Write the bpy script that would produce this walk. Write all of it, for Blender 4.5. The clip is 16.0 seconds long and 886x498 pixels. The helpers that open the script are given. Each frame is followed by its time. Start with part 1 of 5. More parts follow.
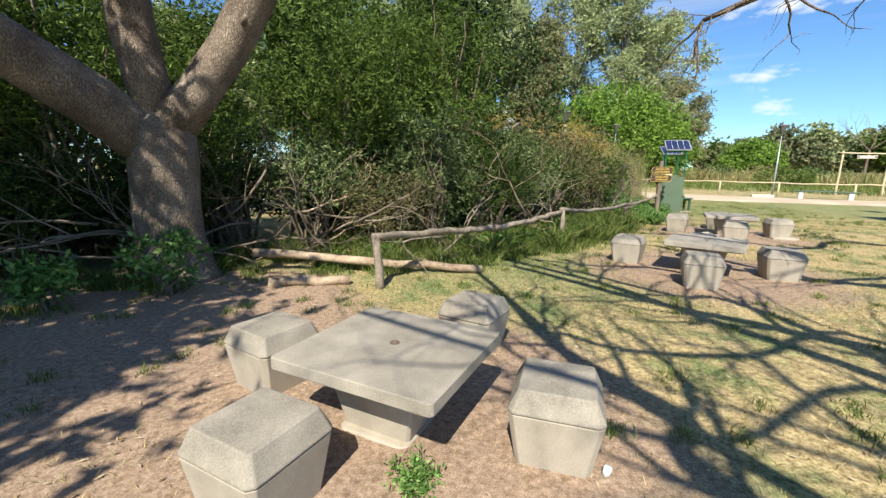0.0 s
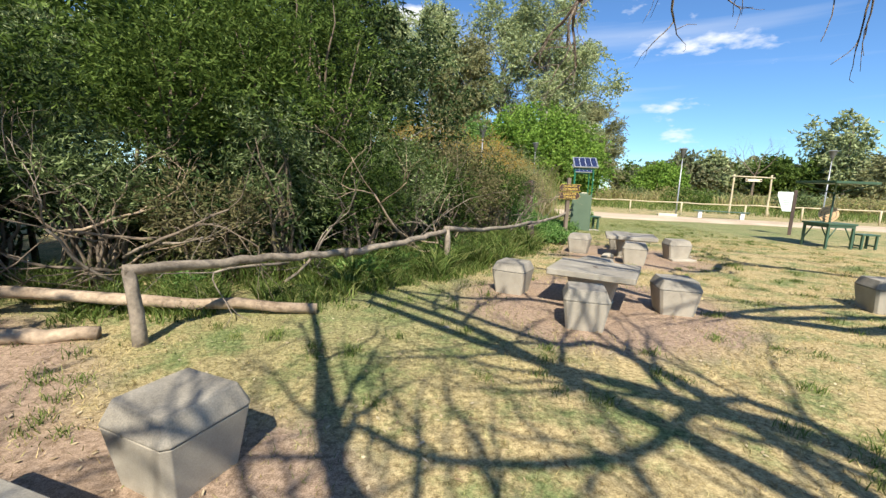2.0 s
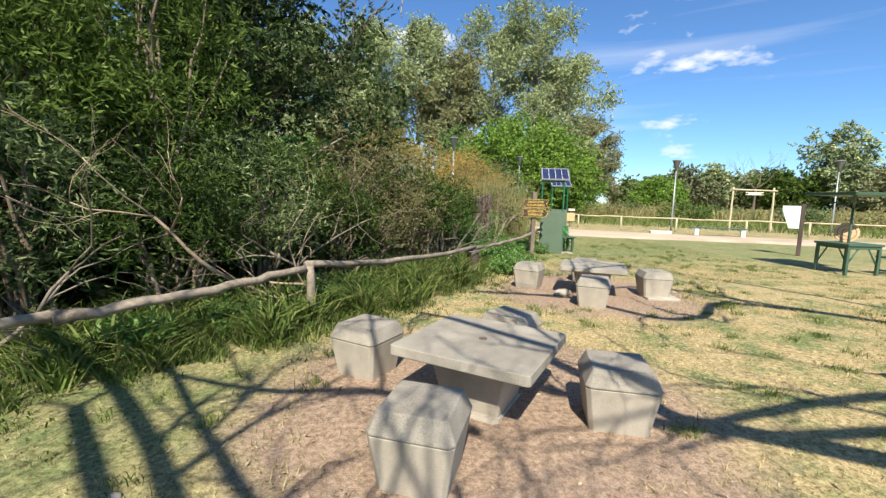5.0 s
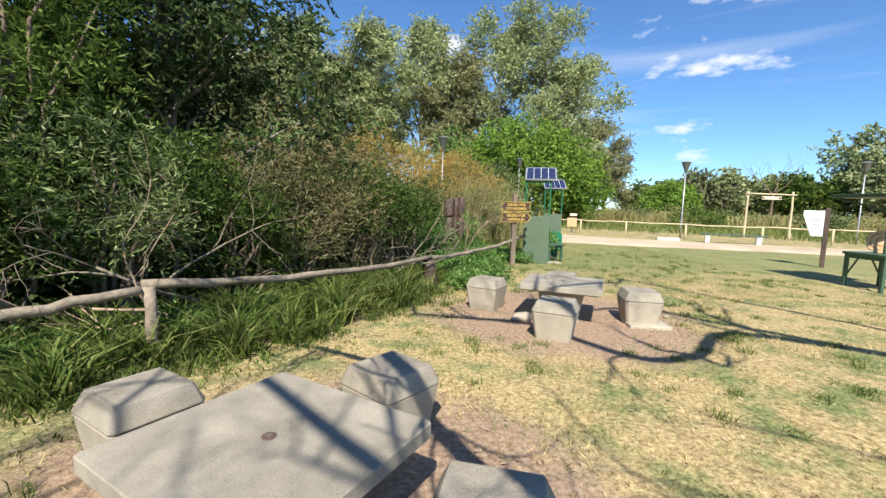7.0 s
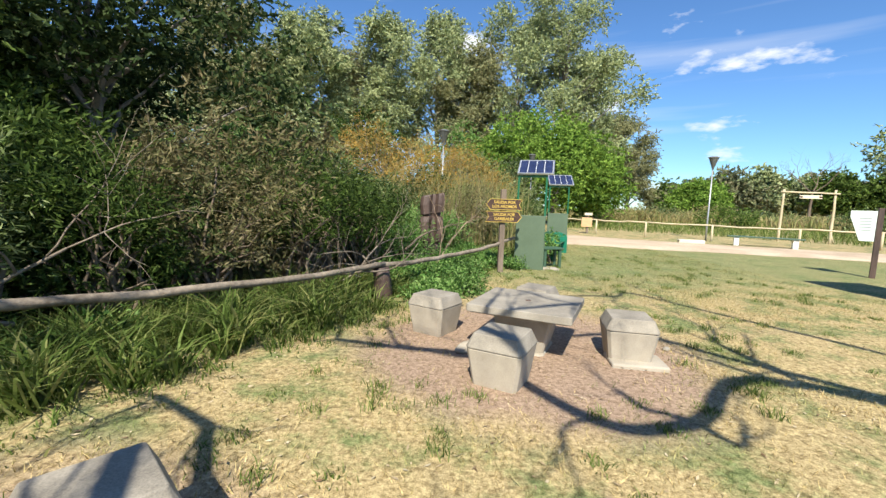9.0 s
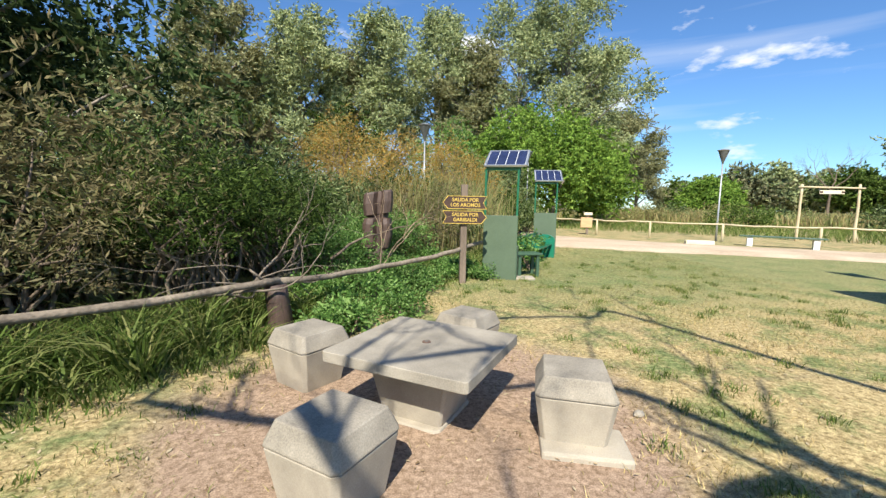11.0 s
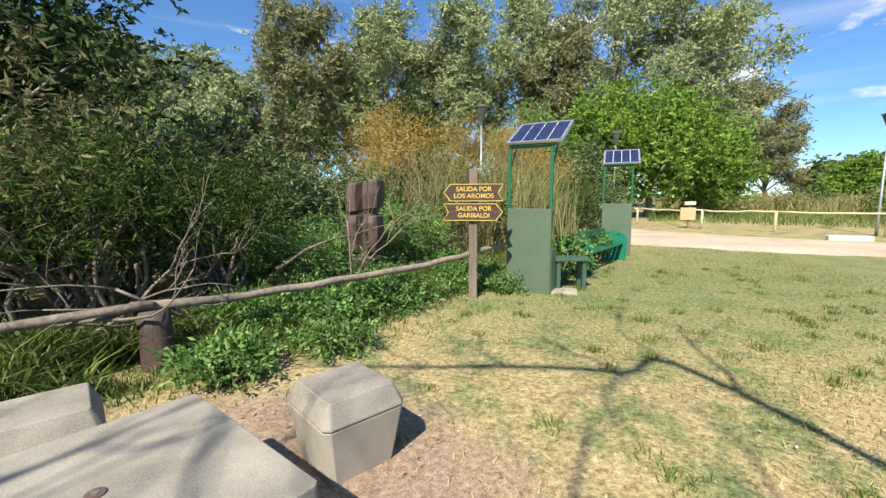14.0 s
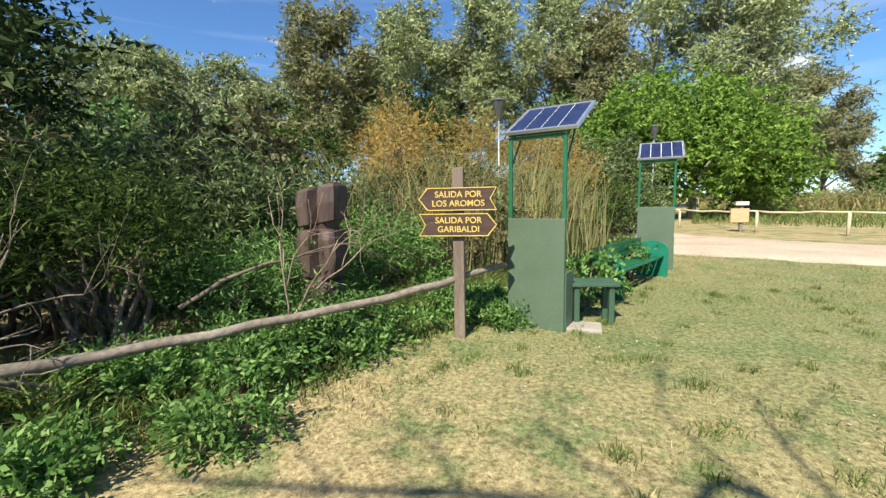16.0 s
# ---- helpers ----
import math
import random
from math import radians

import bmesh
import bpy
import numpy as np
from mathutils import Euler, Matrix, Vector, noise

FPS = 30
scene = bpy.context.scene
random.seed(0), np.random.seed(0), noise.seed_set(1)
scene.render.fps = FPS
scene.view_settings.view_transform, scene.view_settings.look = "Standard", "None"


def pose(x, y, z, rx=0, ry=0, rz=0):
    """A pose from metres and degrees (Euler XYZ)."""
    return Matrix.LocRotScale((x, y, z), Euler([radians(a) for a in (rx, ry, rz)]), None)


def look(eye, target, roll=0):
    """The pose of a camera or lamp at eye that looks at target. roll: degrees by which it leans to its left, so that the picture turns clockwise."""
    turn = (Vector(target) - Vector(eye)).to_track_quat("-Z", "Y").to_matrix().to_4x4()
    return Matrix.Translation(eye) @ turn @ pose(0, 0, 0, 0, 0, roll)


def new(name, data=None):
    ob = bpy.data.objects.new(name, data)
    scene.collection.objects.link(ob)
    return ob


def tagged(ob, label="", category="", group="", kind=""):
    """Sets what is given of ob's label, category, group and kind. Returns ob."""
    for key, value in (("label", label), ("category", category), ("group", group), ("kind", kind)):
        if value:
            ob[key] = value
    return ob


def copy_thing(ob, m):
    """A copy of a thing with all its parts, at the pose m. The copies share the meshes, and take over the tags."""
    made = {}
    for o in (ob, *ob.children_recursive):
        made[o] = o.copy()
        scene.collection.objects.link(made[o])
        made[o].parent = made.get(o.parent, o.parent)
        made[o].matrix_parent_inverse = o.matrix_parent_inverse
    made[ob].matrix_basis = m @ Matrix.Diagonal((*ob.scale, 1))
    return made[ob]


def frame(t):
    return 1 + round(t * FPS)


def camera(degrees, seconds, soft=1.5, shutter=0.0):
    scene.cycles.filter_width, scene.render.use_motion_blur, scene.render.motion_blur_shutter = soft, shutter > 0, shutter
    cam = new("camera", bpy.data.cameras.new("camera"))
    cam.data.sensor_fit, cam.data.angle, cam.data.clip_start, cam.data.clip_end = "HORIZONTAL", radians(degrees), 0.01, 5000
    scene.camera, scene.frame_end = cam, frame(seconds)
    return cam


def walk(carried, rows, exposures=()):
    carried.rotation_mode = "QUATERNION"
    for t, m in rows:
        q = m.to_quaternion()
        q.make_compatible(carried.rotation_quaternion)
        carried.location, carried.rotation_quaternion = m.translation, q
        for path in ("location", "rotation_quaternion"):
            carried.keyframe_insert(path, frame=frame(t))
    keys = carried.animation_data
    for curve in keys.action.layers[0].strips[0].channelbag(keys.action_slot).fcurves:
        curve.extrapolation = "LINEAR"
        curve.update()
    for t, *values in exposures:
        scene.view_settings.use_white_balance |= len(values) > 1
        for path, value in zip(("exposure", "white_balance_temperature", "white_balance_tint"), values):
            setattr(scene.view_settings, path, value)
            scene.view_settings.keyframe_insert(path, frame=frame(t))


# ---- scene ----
cam = camera(93.5, 16.0, 1.4)
PATH = [
    (0, pose(0.301, 0.787, 1.721, 78.72, -0.76, 3.49)),
    (0.5, pose(0.562, 1.074, 1.727, 79.12, -1.12, 0.98)),
    (1, pose(0.824, 1.476, 1.715, 79.60, -1.49, -1.49)),
    (1.5, pose(1.216, 1.961, 1.671, 80.16, -1.99, -3.45)),
    (2, pose(1.606, 2.350, 1.661, 80.98, -2.11, -5.09)),
    (2.5, pose(1.954, 2.806, 1.661, 81.66, -1.95, -5.66)),
    (3, pose(2.355, 3.123, 1.677, 82.01, -2.03, -5.72)),
    (3.5, pose(2.717, 3.433, 1.700, 82.42, -1.75, -5.57)),
    (4, pose(3.052, 3.847, 1.708, 82.91, -1.47, -5.29)),
    (6.5, pose(4.696, 5.797, 1.655, 83.66, -1.79, -3.85)),
    (7, pose(5.041, 6.120, 1.654, 83.94, -1.68, -3.25)),
    (7.5, pose(5.405, 6.345, 1.698, 83.88, -1.92, -2.36)),
    (8, pose(5.672, 6.675, 1.668, 83.68, -1.98, -1.51)),
    (10.5, pose(7.137, 8.777, 1.638, 83.67, -1.56, 1.05)),
    (11, pose(7.437, 9.152, 1.613, 83.89, -1.22, 1.11)),
    (11.5, pose(7.723, 9.531, 1.664, 83.73, -1.17, 1.70)),
    (12, pose(8.055, 9.923, 1.651, 83.82, -1.00, 3.38)),
    (12.5, pose(8.322, 10.221, 1.627, 83.61, -0.59, 6.09)),
    (13, pose(8.488, 10.605, 1.638, 83.15, -0.11, 9.25)),
    (13.5, pose(8.692, 10.954, 1.604, 83.17, -0.09, 11.93)),
    (14, pose(8.815, 11.272, 1.599, 82.85, 0.20, 14.03)),
    (14.5, pose(8.840, 11.675, 1.645, 82.69, 0.47, 15.54)),
    (15, pose(8.965, 12.068, 1.622, 82.92, 0.88, 16.64)),
    (15.5, pose(9.013, 12.542, 1.671, 83.02, 0.89, 17.02)),
    (16, pose(9.072, 12.974, 1.657, 83.23, 1.11, 18.42)),
]
walk(cam, PATH)

# ---- world and sun ----
SUN_EL, SUN_AZ = 47.0, 187.5       # degrees; the sun stands behind the start of the walk
world = bpy.data.worlds.new("sky")
scene.world = world
world.use_nodes = True
wn, wl = world.node_tree.nodes, world.node_tree.links
wn.clear()
sky = wn.new("ShaderNodeTexSky")
sky.sky_type, sky.sun_disc = "NISHITA", False
sky.sun_elevation, sky.sun_rotation = radians(SUN_EL), radians(SUN_AZ)
sky.air_density, sky.dust_density, sky.ozone_density = 1.0, 0.0, 3.5
tc = wn.new("ShaderNodeTexCoord")
mp = wn.new("ShaderNodeMapping")
mp.inputs["Scale"].default_value = (1.0, 1.0, 2.6)
mp.inputs["Location"].default_value = (0.35, 0.1, 0.0)
cl = wn.new("ShaderNodeTexNoise")
cl.inputs["Scale"].default_value, cl.inputs["Detail"].default_value, cl.inputs["Roughness"].default_value = 5.2, 6.0, 0.55
ramp = wn.new("ShaderNodeValToRGB")
ramp.color_ramp.elements[0].position, ramp.color_ramp.elements[1].position = 0.6, 0.7
mixc = wn.new("ShaderNodeMixRGB")
mixc.inputs[2].default_value = (9.0, 9.2, 9.6, 1)
bg = wn.new("ShaderNodeBackground")
bg.inputs["Strength"].default_value = 0.073
wo = wn.new("ShaderNodeOutputWorld")
wl.new(tc.outputs["Generated"], mp.inputs["Vector"])
wl.new(mp.outputs["Vector"], cl.inputs["Vector"])
wl.new(cl.outputs["Fac"], ramp.inputs["Fac"])
wl.new(ramp.outputs["Color"], mixc.inputs[0])
tint = wn.new("ShaderNodeMixRGB")
tint.blend_type = "MULTIPLY"
tint.inputs[0].default_value, tint.inputs[2].default_value = 1.0, (0.78, 1.08, 1.36, 1)
wl.new(sky.outputs["Color"], tint.inputs[1])
wl.new(tint.outputs["Color"], mixc.inputs[1])
mp2 = wn.new("ShaderNodeMapping")
mp2.inputs["Scale"].default_value, mp2.inputs["Rotation"].default_value = (1.0, 1.0, 15.0), (0.0, radians(6), 0.0)
ci = wn.new("ShaderNodeTexNoise")
ci.inputs["Scale"].default_value, ci.inputs["Detail"].default_value = 1.6, 5.0
cr = wn.new("ShaderNodeValToRGB")
cr.color_ramp.elements[0].position, cr.color_ramp.elements[1].position = 0.54, 0.8
cr.color_ramp.elements[1].color = (0.3, 0.3, 0.3, 1)
mix2 = wn.new("ShaderNodeMixRGB")
mix2.inputs[2].default_value = (8.0, 8.4, 9.0, 1)
wl.new(tc.outputs["Generated"], mp2.inputs["Vector"])
wl.new(mp2.outputs["Vector"], ci.inputs["Vector"])
wl.new(ci.outputs["Fac"], cr.inputs["Fac"])
wl.new(cr.outputs["Color"], mix2.inputs[0])
wl.new(mixc.outputs["Color"], mix2.inputs[1])
wl.new(mix2.outputs["Color"], bg.inputs["Color"])
wl.new(bg.outputs["Background"], wo.inputs["Surface"])

sun_data = bpy.data.lights.new("sun", "SUN")
sun_data.energy, sun_data.angle, sun_data.color = 5.0, radians(0.53), (1.0, 0.94, 0.82)
sun = new("sun", sun_data)
sx, sy = math.sin(radians(SUN_AZ)), math.cos(radians(SUN_AZ))
sun.matrix_world = look((sx * 50, sy * 50, 50 * math.tan(radians(SUN_EL))), (0, 0, 0))
scene.view_settings.exposure = 0.8


# ---- materials ----
def nodes_of(name):
    m = bpy.data.materials.new(name)
    m.use_nodes = True
    nt = m.node_tree
    return m, nt.nodes, nt.links, nt.nodes["Principled BSDF"]


def noise_tex(n, l, coord, scale, detail=4.0, rough=0.55):
    t = n.new("ShaderNodeTexNoise")
    t.inputs["Scale"].default_value, t.inputs["Detail"].default_value, t.inputs["Roughness"].default_value = scale, detail, rough
    l.new(coord, t.inputs["Vector"])
    return t


def ramp_of(n, l, fac, stops):
    r = n.new("ShaderNodeValToRGB")
    e = r.color_ramp.elements
    while len(e) < len(stops):
        e.new(0.5)
    for k, (p, c) in enumerate(stops):
        e[k].position, e[k].color = p, (*c, 1)
    l.new(fac, r.inputs["Fac"])
    return r


def blend(n, l, fac, a, b, mode="MIX"):
    m = n.new("ShaderNodeMixRGB")
    m.blend_type = mode
    for sock, v in ((m.inputs[0], fac), (m.inputs[1], a), (m.inputs[2], b)):
        if isinstance(v, (int, float)):
            sock.default_value = v
        elif isinstance(v, tuple):
            sock.default_value = (*v, 1)
        else:
            l.new(v, sock)
    return m.outputs["Color"]


def bumped(n, l, b, height, strength, distance):
    k = n.new("ShaderNodeBump")
    k.inputs["Strength"].default_value, k.inputs["Distance"].default_value = strength, distance
    l.new(height, k.inputs["Height"])
    l.new(k.outputs["Normal"], b.inputs["Normal"])


def surface(name, dark, light, fine=40.0, coarse=3.0, rough=0.8, bump=0.3, metal=0.0, stretch=None, depth=0.01):
    """Two scales of noise between two tones, with relief."""
    m, n, l, b = nodes_of(name)
    tc = n.new("ShaderNodeTexCoord")
    co = tc.outputs["Object"]
    if stretch:
        mp = n.new("ShaderNodeMapping")
        mp.inputs["Scale"].default_value = stretch
        l.new(co, mp.inputs["Vector"])
        co = mp.outputs["Vector"]
    f, c = noise_tex(n, l, co, fine, 5.0, 0.6), noise_tex(n, l, co, coarse, 4.0, 0.6)
    mid = n.new("ShaderNodeMath")
    mid.operation = "MULTIPLY_ADD"
    mid.inputs[1].default_value = 0.45
    l.new(f.outputs["Fac"], mid.inputs[0])
    half = n.new("ShaderNodeMath")
    half.operation = "MULTIPLY"
    half.inputs[1].default_value = 0.55
    l.new(c.outputs["Fac"], half.inputs[0])
    l.new(half.outputs[0], mid.inputs[2])
    r = ramp_of(n, l, mid.outputs[0], ((0.34, dark), (0.66, light)))
    l.new(r.outputs["Color"], b.inputs["Base Color"])
    b.inputs["Roughness"].default_value, b.inputs["Metallic"].default_value = rough, metal
    bumped(n, l, b, f.outputs["Fac"], bump, depth)
    return m


def leafy(name, tones, rough=0.55, trans=0.35):
    """Leaves: each one takes its own tone."""
    m, n, l, b = nodes_of(name)
    g = n.new("ShaderNodeNewGeometry")
    oi = n.new("ShaderNodeObjectInfo")
    r = ramp_of(n, l, g.outputs["Random Per Island"], [(k / (len(tones) - 1), c) for k, c in enumerate(tones)])
    big = noise_tex(n, l, g.outputs["Position"], 0.7, 3.0)
    tone = ramp_of(n, l, big.outputs["Fac"], ((0.3, (0.72, 0.75, 0.7)), (0.7, (1.2, 1.2, 1.1))))
    c = blend(n, l, 1.0, r.outputs["Color"], tone.outputs["Color"], "MULTIPLY")
    l.new(c, b.inputs["Base Color"])
    b.inputs["Roughness"].default_value = rough + 0.15
    b.inputs["Specular IOR Level"].default_value = 0.12
    t = n.new("ShaderNodeBsdfTranslucent")
    l.new(c, t.inputs["Color"])
    mx = n.new("ShaderNodeMixShader")
    mx.inputs[0].default_value = trans
    l.new(b.outputs["BSDF"], mx.inputs[1])
    l.new(t.outputs["BSDF"], mx.inputs[2])
    l.new(mx.outputs["Shader"], n["Material Output"].inputs["Surface"])
    return m


LITTER = (-3.3, 4.5)               # bare, leaf-strewn earth under the big tree
TABLES = [((-0.17, 3.4), -23.0), ((4.36, 8.02), -33.5), ((7.27, 12.3), -25.0)]


def turf(name, blades):
    """Lawn: green, straw and bare earth by patches; bare round the tables."""
    m, n, l, b = nodes_of(name)
    g = n.new("ShaderNodeNewGeometry")
    pos = g.outputs["Position"]
    a, f = noise_tex(n, l, pos, 1.3, 8.0, 0.72), noise_tex(n, l, pos, 20.0, 8.0, 0.8)
    speck = noise_tex(n, l, pos, 130.0, 4.0, 0.7)
    green = ramp_of(n, l, f.outputs["Fac"], ((0.37, (0.05, 0.07, 0.02)), (0.63, (0.28, 0.32, 0.13))))
    straw = ramp_of(n, l, f.outputs["Fac"], ((0.37, (0.17, 0.12, 0.05)), (0.63, (0.64, 0.51, 0.27))))
    dry = ramp_of(n, l, a.outputs["Fac"], ((0.39, (0, 0, 0)), (0.53, (1, 1, 1))))
    last = dry.outputs["Color"]
    for x, y, r0, r1, least in ((9.8, 19.2, 1.5, 5.0, 0.3), (17.0, 22.5, 4.0, 9.0, 0.3), (1.0, 8.0, 0.8, 3.4, 0.4)):   # greener lawn
        far = n.new("ShaderNodeVectorMath")
        far.operation = "DISTANCE"
        far.inputs[1].default_value = (x, y, 0)
        l.new(pos, far.inputs[0])
        lush = n.new("ShaderNodeMapRange")
        lush.inputs["From Min"].default_value, lush.inputs["From Max"].default_value = r0, r1
        lush.inputs["To Min"].default_value = least
        l.new(far.outputs["Value"], lush.inputs["Value"])
        dr = n.new("ShaderNodeMath")
        dr.operation = "MULTIPLY"
        l.new(last, dr.inputs[0])
        l.new(lush.outputs["Result"], dr.inputs[1])
        last = dr.outputs[0]
    c = blend(n, l, dr.outputs[0], green.outputs["Color"], straw.outputs["Color"])
    if blades:
        rnd = ramp_of(n, l, g.outputs["Random Per Island"], ((0.0, (0.55, 0.6, 0.5)), (1.0, (1.35, 1.3, 1.2))))
        c = blend(n, l, 1.0, c, rnd.outputs["Color"], "MULTIPLY")
    else:
        earth = ramp_of(n, l, f.outputs["Fac"], ((0.38, (0.2, 0.135, 0.088)), (0.62, (0.46, 0.335, 0.245))))
        for (x, y), reach in [(q, 1.9) for q, _ in TABLES] + [(LITTER, 2.7)]:
            d = n.new("ShaderNodeVectorMath")
            d.operation = "DISTANCE"
            d.inputs[1].default_value = (x, y, 0)
            l.new(pos, d.inputs[0])
            w = n.new("ShaderNodeMath")
            w.operation = "MULTIPLY_ADD"
            w.inputs[1].default_value = 1.6
            l.new(a.outputs["Fac"], w.inputs[0])
            l.new(d.outputs["Value"], w.inputs[2])
            bare = ramp_of(n, l, w.outputs[0], ((0.0, (1, 1, 1)), (0.5, (1, 1, 1)), (1.0, (0, 0, 0))))
            rg = n.new("ShaderNodeMapRange")
            rg.inputs["From Min"].default_value, rg.inputs["From Max"].default_value = reach, reach + 1.1
            l.new(w.outputs[0], rg.inputs["Value"])
            l.new(rg.outputs["Result"], bare.inputs["Fac"])
            c = blend(n, l, bare.outputs["Color"], c, earth.outputs["Color"])
        sp = ramp_of(n, l, speck.outputs["Fac"], ((0.36, (0.62, 0.62, 0.6)), (0.64, (1.25, 1.25, 1.23))))
        c = blend(n, l, 1.0, c, sp.outputs["Color"], "MULTIPLY")
        bumped(n, l, b, speck.outputs["Fac"], 0.5, 0.012)
    l.new(c, b.inputs["Base Color"])
    b.inputs["Roughness"].default_value = 0.9
    b.inputs["Specular IOR Level"].default_value = 0.2
    return m


CONCRETE = surface("concrete", (0.29, 0.256, 0.2), (0.45, 0.4, 0.32), 120, 3.5, 0.85, 0.2, depth=0.002)
CONCRETE_TOP = surface("worn_concrete", (0.18, 0.16, 0.127), (0.41, 0.367, 0.295), 110, 2.8, 0.8, 0.25, depth=0.002)
SEAM = surface("seam", (0.12, 0.115, 0.1), (0.2, 0.19, 0.17), 60, 5)
RUST = surface("rust", (0.07, 0.04, 0.03), (0.19, 0.12, 0.09), 80, 9, 0.7)
def bark_of(name):
    """Cracked bark: small plates with dark furrows, patches of paler skin."""
    m, n, l, b = nodes_of(name)
    tc = n.new("ShaderNodeTexCoord")
    mp = n.new("ShaderNodeMapping")
    mp.inputs["Scale"].default_value = (1, 1, 0.42)
    l.new(tc.outputs["Object"], mp.inputs["Vector"])
    warp = noise_tex(n, l, mp.outputs["Vector"], 6.0, 3.0)
    add = n.new("ShaderNodeVectorMath")
    add.operation = "MULTIPLY_ADD"
    add.inputs[1].default_value = (0.16, 0.16, 0.16)
    l.new(warp.outputs["Color"], add.inputs[0])
    l.new(mp.outputs["Vector"], add.inputs[2])
    v = n.new("ShaderNodeTexVoronoi")
    v.feature = "DISTANCE_TO_EDGE"
    v.inputs["Scale"].default_value = 42.0
    l.new(add.outputs["Vector"], v.inputs["Vector"])
    grain, patch = noise_tex(n, l, mp.outputs["Vector"], 60.0, 5.0, 0.7), noise_tex(n, l, tc.outputs["Object"], 2.0, 4.0)
    skin = ramp_of(n, l, patch.outputs["Fac"], ((0.35, (0.17, 0.125, 0.09)), (0.65, (0.36, 0.29, 0.22))))
    crack = ramp_of(n, l, v.outputs["Distance"], ((0.0, (0.5, 0.48, 0.46)), (0.2, (1, 1, 1))))
    c = blend(n, l, 1.0, skin.outputs["Color"], crack.outputs["Color"], "MULTIPLY")
    gr = ramp_of(n, l, grain.outputs["Fac"], ((0.35, (0.6, 0.6, 0.6)), (0.65, (1.2, 1.2, 1.2))))
    l.new(blend(n, l, 1.0, c, gr.outputs["Color"], "MULTIPLY"), b.inputs["Base Color"])
    b.inputs["Roughness"].default_value = 0.95
    bumped(n, l, b, crack.outputs["Color"], 0.8, 0.02)
    return m


BARK = bark_of("bark")
GREY_BARK = surface("grey_bark", (0.1, 0.085, 0.07), (0.34, 0.3, 0.25), 14, 2, 0.95, 0.6, stretch=(1, 1, 0.3), depth=0.02)
TWIG = surface("twig", (0.08, 0.058, 0.04), (0.24, 0.185, 0.13), 30, 2, 0.9, 0.3)
LOG = surface("weathered_log", (0.09, 0.07, 0.052), (0.34, 0.28, 0.21), 20, 2, 0.9, 0.7, stretch=(1, 1, 1), depth=0.015)
PALE_LOG = surface("stripped_log", (0.16, 0.11, 0.07), (0.5, 0.38, 0.26), 20, 2, 0.9, 0.6, depth=0.012)
DARK_WOOD = surface("dark_wood", (0.035, 0.022, 0.017), (0.11, 0.07, 0.055), 25, 3, 0.6, 0.5, stretch=(3, 3, 0.6), depth=0.01)
SIGN_BROWN = surface("sign_brown", (0.035, 0.018, 0.012), (0.085, 0.045, 0.03), 40, 4, 0.55, 0.3, stretch=(0.5, 3, 3), depth=0.004)
POST_WOOD = surface("post_wood", (0.1, 0.075, 0.055), (0.26, 0.2, 0.15), 30, 3, 0.85, 0.5, stretch=(3, 3, 0.4), depth=0.01)
YELLOW = surface("yellow_paint", (0.5, 0.34, 0.05), (0.74, 0.53, 0.12), 50, 8, 0.6, 0.1)
GREEN_PAINT = surface("green_paint", (0.04, 0.085, 0.05), (0.06, 0.115, 0.07), 60, 3, 0.45, 0.05)
OLIVE_PAINT = surface("olive_green_sheet", (0.078, 0.115, 0.07), (0.105, 0.15, 0.095), 40, 2, 0.5, 0.05)
BRIGHT_GREEN = surface("bright_green_paint", (0.006, 0.13, 0.075), (0.015, 0.2, 0.12), 60, 4, 0.4, 0.05)
FRAME_GREEN = surface("frame_green", (0.008, 0.1, 0.045), (0.016, 0.15, 0.07), 60, 4, 0.4, 0.05)
ALU = surface("aluminium", (0.55, 0.56, 0.57), (0.7, 0.71, 0.72), 80, 6, 0.35, 0.05, metal=0.8)
CELL = surface("solar_cell", (0.012, 0.016, 0.045), (0.03, 0.04, 0.1), 15, 5, 0.2, 0.02)
STEEL = surface("galvanised_steel", (0.3, 0.31, 0.31), (0.46, 0.47, 0.47), 50, 5, 0.45, 0.1, metal=0.6)
LAMP_GLASS = surface("lamp_bowl", (0.05, 0.055, 0.05), (0.13, 0.135, 0.125), 20, 4, 0.3, 0.05)
WHITE = surface("white_paint", (0.7, 0.71, 0.69), (0.84, 0.85, 0.83), 40, 3, 0.5, 0.05)
MINT = surface("pale_green_print", (0.62, 0.74, 0.66), (0.78, 0.84, 0.78), 3, 1.2, 0.5, 0.02)
CREAM = surface("cream_paint", (0.6, 0.52, 0.36), (0.78, 0.7, 0.52), 40, 3, 0.6, 0.1)
PALE_WOOD = surface("pale_round_wood", (0.42, 0.34, 0.2), (0.62, 0.53, 0.36), 30, 3, 0.8, 0.3)
DISC_WOOD = surface("disc_wood", (0.45, 0.27, 0.13), (0.66, 0.44, 0.24), 30, 3, 0.6, 0.2, stretch=(0.5, 3, 3))
DIRT = surface("path_dirt", (0.34, 0.25, 0.165), (0.62, 0.49, 0.35), 12, 0.5, 0.95, 0.5, depth=0.02)
CHIP = leafy("dry_leaf", [(0.16, 0.1, 0.06), (0.4, 0.3, 0.19), (0.62, 0.52, 0.38), (0.3, 0.2, 0.12)], 0.8, 0.1)
GROUND = turf("lawn_ground", False)
BLADE = turf("lawn_blades", True)
LONG_GRASS = leafy("long_grass", [(0.051, 0.088, 0.016), (0.111, 0.167, 0.036), (0.187, 0.246, 0.072), (0.306, 0.299, 0.12)])
